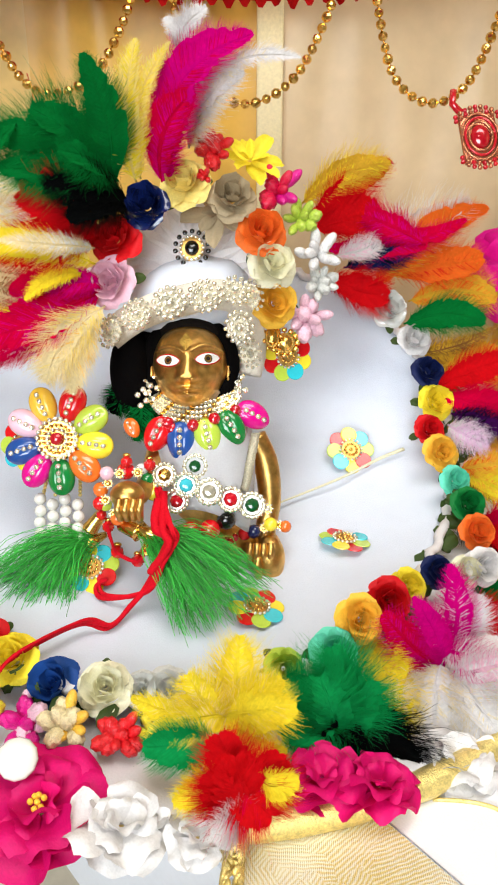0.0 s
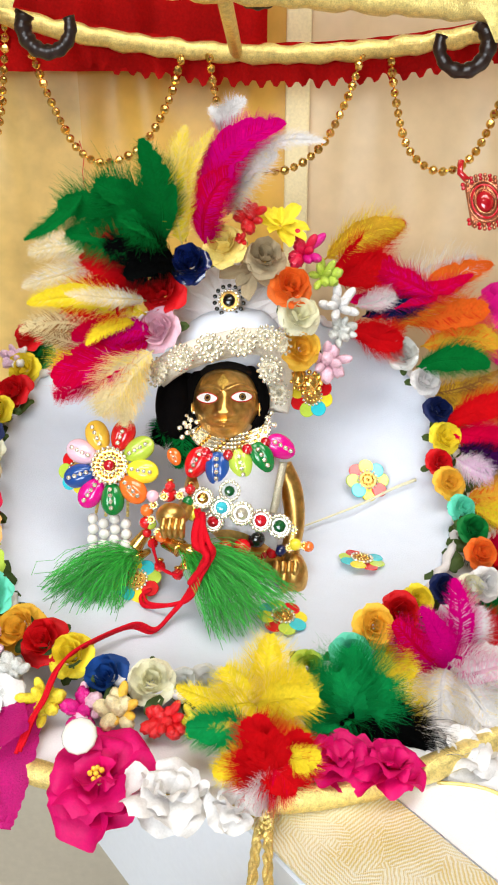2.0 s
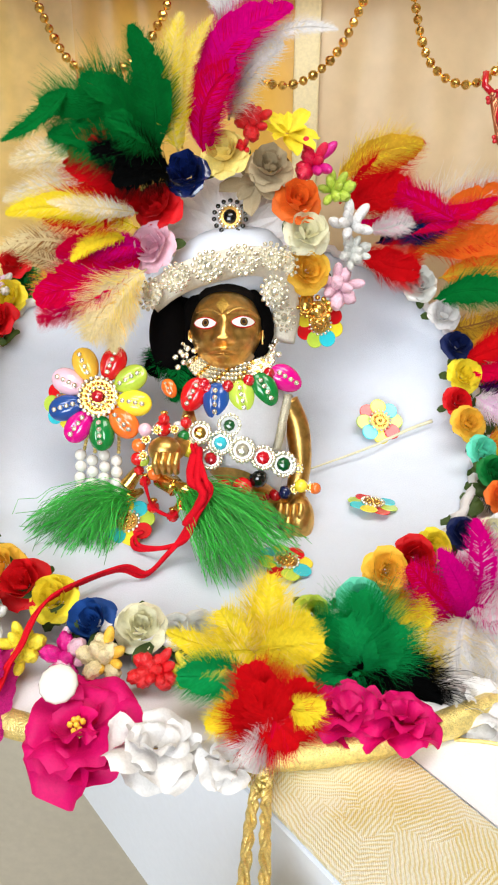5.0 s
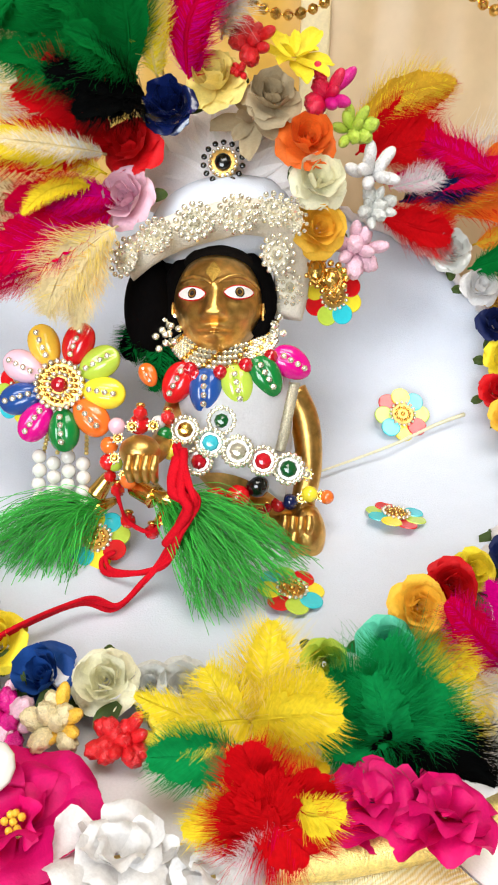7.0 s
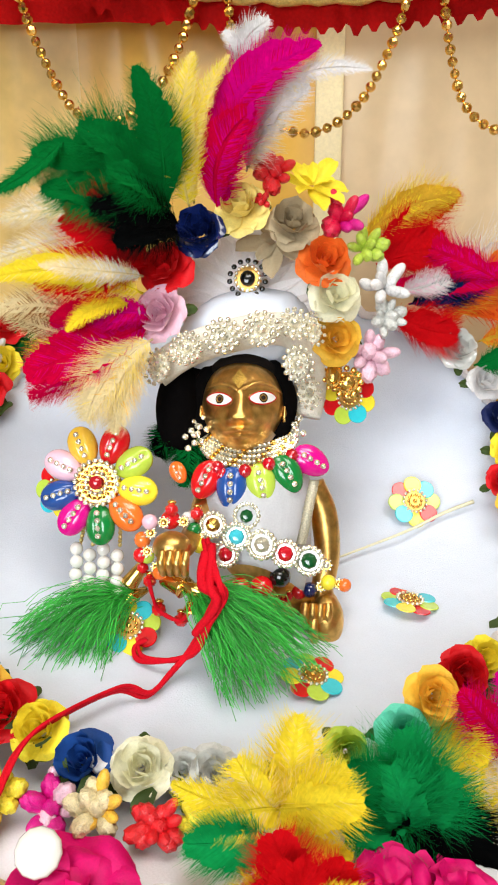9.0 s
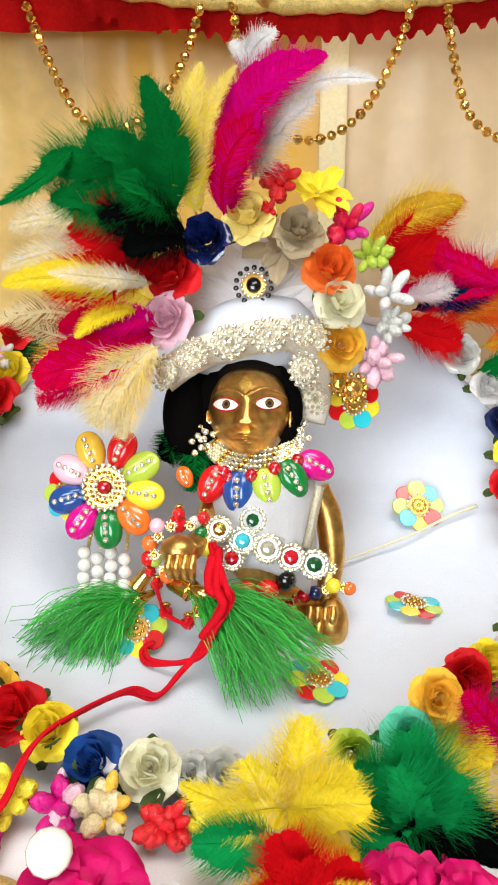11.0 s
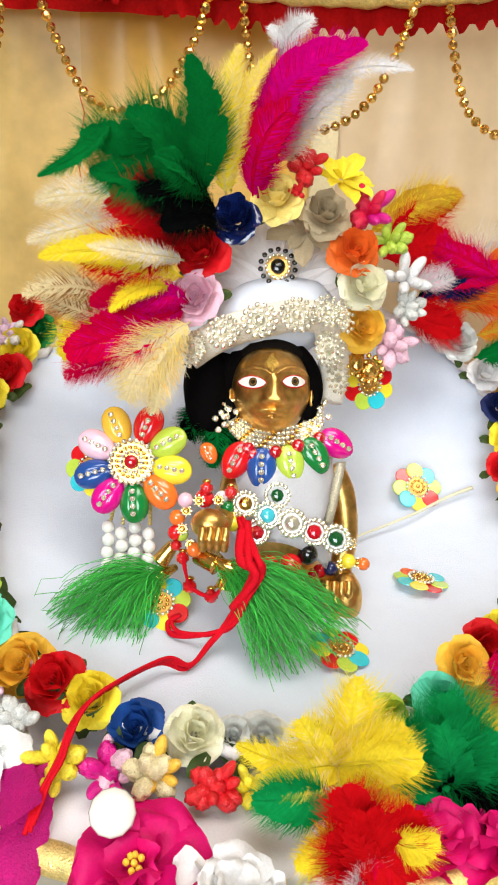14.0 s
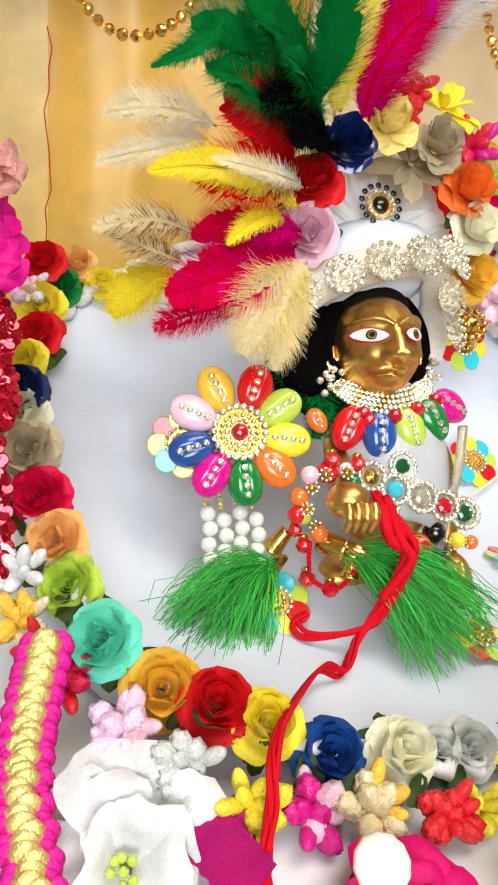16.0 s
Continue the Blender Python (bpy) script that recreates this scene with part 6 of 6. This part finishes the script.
def bead(colour, place, r, mats=None, label=""):
    ob = thing("bead", aim(place), label or f"glossy {colour} round bead of a bracelet", "bead", "bracelet beads")
    put("ball", ROUND, (mats or GLOSSY)[colour], ob, Matrix.Scale(r * U, 4))


# bracelets: left and right wrists
bead("pink", (-0.755, 4.411, -0.164), 0.04)
bead("red", (-0.662, 4.459, -0.153), 0.05)
bead("white", (-0.576, 4.460, -0.145), 0.035)
bead("green", (-0.546, 4.460, -0.195), 0.037)
bead("orange", (-0.794, 4.444, -0.252), 0.042)
bead("lime", (-0.771, 4.465, -0.335), 0.036)
bead("yellow", (-0.516, 4.470, -0.276), 0.04)
bead("orange", (-0.706, 4.460, -0.409), 0.04)
bead("red", (-0.802, 4.460, -0.327), 0.04)
bead("navy", (0.029, 4.827, -0.517), 0.042)
bead("yellow", (0.126, 4.826, -0.476), 0.042)
bead("orange", (0.212, 4.850, -0.491), 0.037)
bead("red", (-0.027, 4.850, -0.534), 0.04)
bead("red", (-0.215, 4.550, -0.479), 0.06)
bead("black", (-0.125, 4.570, -0.427), 0.055)
bead("red", (-0.321, 4.570, -0.483), 0.05)


def seed_bead(place, r, label="knobbly red seed bead of the string"):
    ob = thing("seed_bead", aim(place), label, "bead", "seed beads")
    put("bead", BERRY, GLOSSY["red"], ob, Matrix.Diagonal((r * U * 0.75, r * U * 0.75, r * U * 0.75, 1)))
    put("cap", ROUND, GOLD, ob, Matrix.Translation((0, r * U * 0.8, 0)) @ Matrix.Diagonal((r * U * 0.5, r * U * 0.3, r * U * 0.5, 1)))


seed_bead((-0.652, 4.420, -0.104), 0.045)
seed_bead((-0.531, 4.440, -0.121), 0.045)
seed_bead((-0.763, 4.500, -0.456), 0.045)
seed_bead((-0.727, 4.580, -0.604), 0.05)
seed_bead((-0.616, 4.600, -0.655), 0.05)
seed_bead((-0.799, 4.500, -0.392), 0.04)
seed_bead((-0.139, 4.750, -0.565), 0.03)
seed_bead((-0.107, 4.750, -0.573), 0.03)
seed_bead((-0.080, 4.760, -0.545), 0.03)
jewel((-0.687, 4.410, -0.165), 0.032, GOLD, "gold spacer ring between bracelet beads", outer=8, size=0.4, name="spacer_ring")
jewel((-0.591, 4.410, -0.159), 0.032, GOLD, "gold spacer ring between bracelet beads", outer=8, size=0.4, name="spacer_ring")
jewel((-0.749, 4.410, -0.217), 0.032, GOLD, "gold spacer ring between bracelet beads", outer=8, size=0.4, name="spacer_ring")
jewel((-0.767, 4.430, -0.307), 0.032, GOLD, "gold spacer ring between bracelet beads", outer=8, size=0.4, name="spacer_ring")
jewel((-0.527, 4.460, -0.233), 0.032, GOLD, "gold spacer ring between bracelet beads", outer=8, size=0.4, name="spacer_ring")
jewel((-0.724, 4.450, -0.383), 0.032, GOLD, "gold spacer ring between bracelet beads", outer=8, size=0.4, name="spacer_ring")
jewel((0.087, 4.830, -0.498), 0.032, GOLD, "gold spacer ring between bracelet beads", outer=8, size=0.4, name="spacer_ring")
jewel((0.182, 4.840, -0.485), 0.032, GOLD, "gold spacer ring between bracelet beads", outer=8, size=0.4, name="spacer_ring")
jewel((0.002, 4.860, -0.530), 0.032, GOLD, "gold spacer ring between bracelet beads", outer=8, size=0.4, name="spacer_ring")


def cone_cap(a, b, r0, r1, label):
    bm = bmesh.new()
    p, q = L(*a), L(*b)
    tube(bm, [p, p.lerp(q, 0.1), p.lerp(q, 0.9), q], [r0 * U, r0 * U * 1.1, r1 * U, r1 * U * 1.12], 14)
    return single("gold_cone", bm, GOLD, label, "ornament", "gold cones")


cone_cap((-0.691, 4.520, -0.436), (-0.589, 4.470, -0.483), 0.045, 0.05, "polished gold tube cap of a tassel")
cone_cap((-0.533, 4.520, -0.517), (-0.556, 4.520, -0.608), 0.02, 0.045, "polished gold cone cap on the string")
cone_cap((-0.812, 4.570, -0.391), (-0.883, 4.600, -0.484), 0.03, 0.045, "polished gold cone cap of a tassel")
SILK = material("green_silk", (0.05, 0.56, 0.06), 0.5, 0, 0.25, 900, 0, 0.0, island=0.6, large=60)


def tassel(root, tips, n, label, sag=0.1):
    """A tassel of loose silk threads that fan out from the root towards the tips."""
    ob = thing("silk_tassel", Matrix(), label, "tassel", "green tassels")
    rnd = random.Random(label)
    bm = bmesh.new()
    a = Vector(root)
    for k in range(n):
        f = rnd.random() * (len(tips) - 1)
        i = min(int(f), len(tips) - 2)
        end = Vector(tips[i]).lerp(Vector(tips[i + 1]), f - i)
        reach = rnd.uniform(0.66, 1.0) if rnd.random() < 0.85 else rnd.uniform(1.0, 1.04)
        end = a.lerp(end, reach) + Vector((rnd.gauss(0, 0.03), rnd.gauss(0, 0.05), rnd.gauss(0, 0.03)))
        start = a + Vector((rnd.gauss(0, 0.02), rnd.gauss(0, 0.02), rnd.gauss(0, 0.02)))
        bow = Vector((rnd.gauss(0, 0.025), rnd.gauss(-0.04, 0.03), rnd.gauss(sag, 0.03)))
        pts = []
        for q in range(9):
            t = q / 8
            pts.append(L(*(start.lerp(end, t) + bow * 4 * t * (1 - t) + Vector((rnd.gauss(0, 1), rnd.gauss(0, 1), rnd.gauss(0, 1))) * 0.013 * t)))
        tube(bm, pts, 0.00017, 3, close=False)
    tagged(part("silk_thread", bm, SILK, ob), "", "", "", "stuff")
    toward = (Vector(tips[1]) - a).normalized()
    bm = bmesh.new()
    tube(bm, [L(*(a - toward * 0.1)), L(*(a - toward * 0.02)), L(*(a + toward * 0.05))], [0.0016, 0.0032, 0.0036], 12)
    part("cap", bm, GOLD, ob, "gold bell cap")
    return ob


tassel((-0.882, 4.610, -0.554), [(-1.40, 4.37, -0.64), (-1.38, 4.36, -0.80), (-1.20, 4.35, -0.98), (-0.99, 4.40, -1.06)], 340, "bright green silk tassel spread to one side", 0.08)
tassel((-0.548, 4.500, -0.504), [(-0.367, 4.270, -0.985), (-0.235, 4.270, -0.945), (-0.044, 4.320, -0.889), (0.127, 4.420, -0.766)], 400, "bright green silk tassel hanging over the skirt", 0.06)
tassel((-0.509, 4.450, -0.495), [(-0.077, 4.550, -0.610), (0.106, 4.500, -0.741)], 110, "bright green silk tassel by the idol's lap", 0.06)

RED_WOOL = material("red_wool", (0.62, 0.004, 0.015), 0.75, 0, 0.25, 1200, 0.5, 0.0, large=100, spec=0.1)


def strands(name, points, r, n, spread, label):
    ob = thing(name, Matrix(), label, "thread")
    path = smooth_path([Vector(p) for p in points], 10)
    rnd = random.Random(label)
    for k in range(n):
        ph, off = rnd.uniform(0, 6), rnd.uniform(0.4, 1)
        bm = bmesh.new()
        tube(bm, [L(*(p + Vector((math.sin(i * 0.13 + ph), math.cos(i * 0.16 + ph) * 0.6 - 0.4, math.cos(i * 0.11 + ph))) * spread * off)) for i, p in enumerate(path)], r * U, 6)
        part("strand", bm, RED_WOOL, ob)
    return ob


strands("red_thread", [(-0.481, 4.390, -0.253), (-0.440, 4.320, -0.374), (-0.411, 4.260, -0.479), (-0.449, 4.290, -0.603), (-0.527, 4.340, -0.746), (-0.611, 4.340, -0.847), (-0.713, 4.240, -0.941), (-0.833, 4.140, -0.897), (-1.050, 3.840, -0.965), (-1.134, 3.720, -1.043), (-1.180, 3.620, -1.177), (-1.225, 3.540, -1.272), (-1.258, 3.470, -1.391)], 0.009, 6, 0.02, "bundle of red woollen threads tied at the idol's wrist")
strands("red_thread", [(-0.484, 4.380, -0.253), (-0.410, 4.240, -0.418), (-0.375, 4.260, -0.491), (-0.438, 4.260, -0.612), (-0.486, 4.320, -0.730), (-0.538, 4.340, -0.783), (-0.658, 4.390, -0.819), (-0.782, 4.440, -0.818), (-0.814, 4.490, -0.763), (-0.768, 4.490, -0.736)], 0.01, 5, 0.018, "loop of red woollen threads hanging over the skirt")
strands("red_thread", [(-0.471, 4.360, -0.278), (-0.461, 4.260, -0.420), (-0.396, 4.240, -0.501), (-0.484, 4.290, -0.665)], 0.022, 4, 0.03, "thick twist of red woollen threads")
strands("red_thread", [(-0.756, 4.440, -0.437), (-0.742, 4.490, -0.529), (-0.715, 4.540, -0.610), (-0.610, 4.540, -0.652), (-0.540, 4.460, -0.548)], 0.008, 2, 0.006, "thin red string through the seed beads")


def sequin_flower(place, r, normal, label, spin=0.0, centre=True):
    """A flat flower of coloured sequin discs about a gold centre."""
    ob = thing("sequin_flower", aim(place, normal, spin), label, "sequin flower", "sequin flowers on the skirt")
    r = r * U
    for k, c in enumerate(("lime", "teal", "yellow", "red", "lime", "teal", "yellow", "red")):
        a = math.tau * k / 8
        put("sequin", DISC, GLOSSY[c], ob, Matrix.Translation((r * 0.66 * math.cos(a), r * 0.66 * math.sin(a), 0.0004 * (k % 3))) @ Matrix.Diagonal((r * 0.34, r * 0.34, 0.002, 1)), f"{c} sequin disc")
    put("centre", DISC, BRASS, ob, Matrix.Translation((0, 0, 0.001)) @ Matrix.Diagonal((r * 0.4, r * 0.4, r * 0.2, 1)))
    put("stone", ROUND, GOLD_BEAD, ob, Matrix.Translation((0, 0, 0.0015)) @ Matrix.Scale(r * 0.09, 4))
    for ring_r, n, mat in ((0.43, 16, CRYSTAL), (0.24, 10, GOLD_BEAD)):
        for k in range(n):
            a = math.tau * k / n
            put("small_stone", ROUND, mat, ob, Matrix.Translation((r * ring_r * math.cos(a), r * ring_r * math.sin(a), 0.0016)) @ Matrix.Scale(r * 0.065, 4))


SF = "flower of coloured sequin discs sewn on the white skirt"
sequin_flower((0.687, 5.620, -0.052), 0.165, (0.1, -1, 0.35), SF)
sequin_flower((0.583, 5.060, -0.592), 0.16, (0.1, -0.35, 1), SF, 30)
sequin_flower((-0.873, 4.580, -0.695), 0.16, (0, -1, 0.7), SF, 15)
sequin_flower((0.040, 4.500, -0.893), 0.16, (0.2, -0.6, 1), SF, 50)
sequin_flower((0.223, 4.850, 0.504), 0.15, (0.2, -1, -0.1), "flower of coloured sequin discs under the cap's flowers", 70)
sequin_flower((-1.251, 4.620, -0.012), 0.15, (-0.3, -1, 0), "flower of coloured sequin discs behind the brooch", 10)
jewel((0.202, 4.750, 0.568), 0.09, GOLD, "antique gold rosette under the cap's flowers", outer=12, small=GOLD, size=0.35)
jewel((0.132, 4.720, 0.602), 0.06, GOLD, "antique gold leaf ornament under the cap's flowers", outer=9, small=GOLD, size=0.4, oval=1.6)
bm = bmesh.new()
stick = smooth_path([L(0.129, 5.258, -0.406), L(0.370, 5.373, -0.322), L(0.630, 5.463, -0.222), L(0.868, 5.563, -0.111), L(1.044, 5.598, -0.043)], 6)
tube(bm, stick, [0.0005 + 0.0006 * k / len(stick) for k in range(len(stick))], 6)
single("straw", bm, PAPER["cream"], "thin pale straw lying on the white skirt", "straw")
ob = thing("shell_disc", aim((-0.939, 3.360, -1.281), (0, -1, 0.5)), "round white mother-of-pearl disc in the magenta flower", "disc")
put("disc", ROUND, PEARL, ob, Matrix.Diagonal((0.0078, 0.0078, 0.0032, 1)))
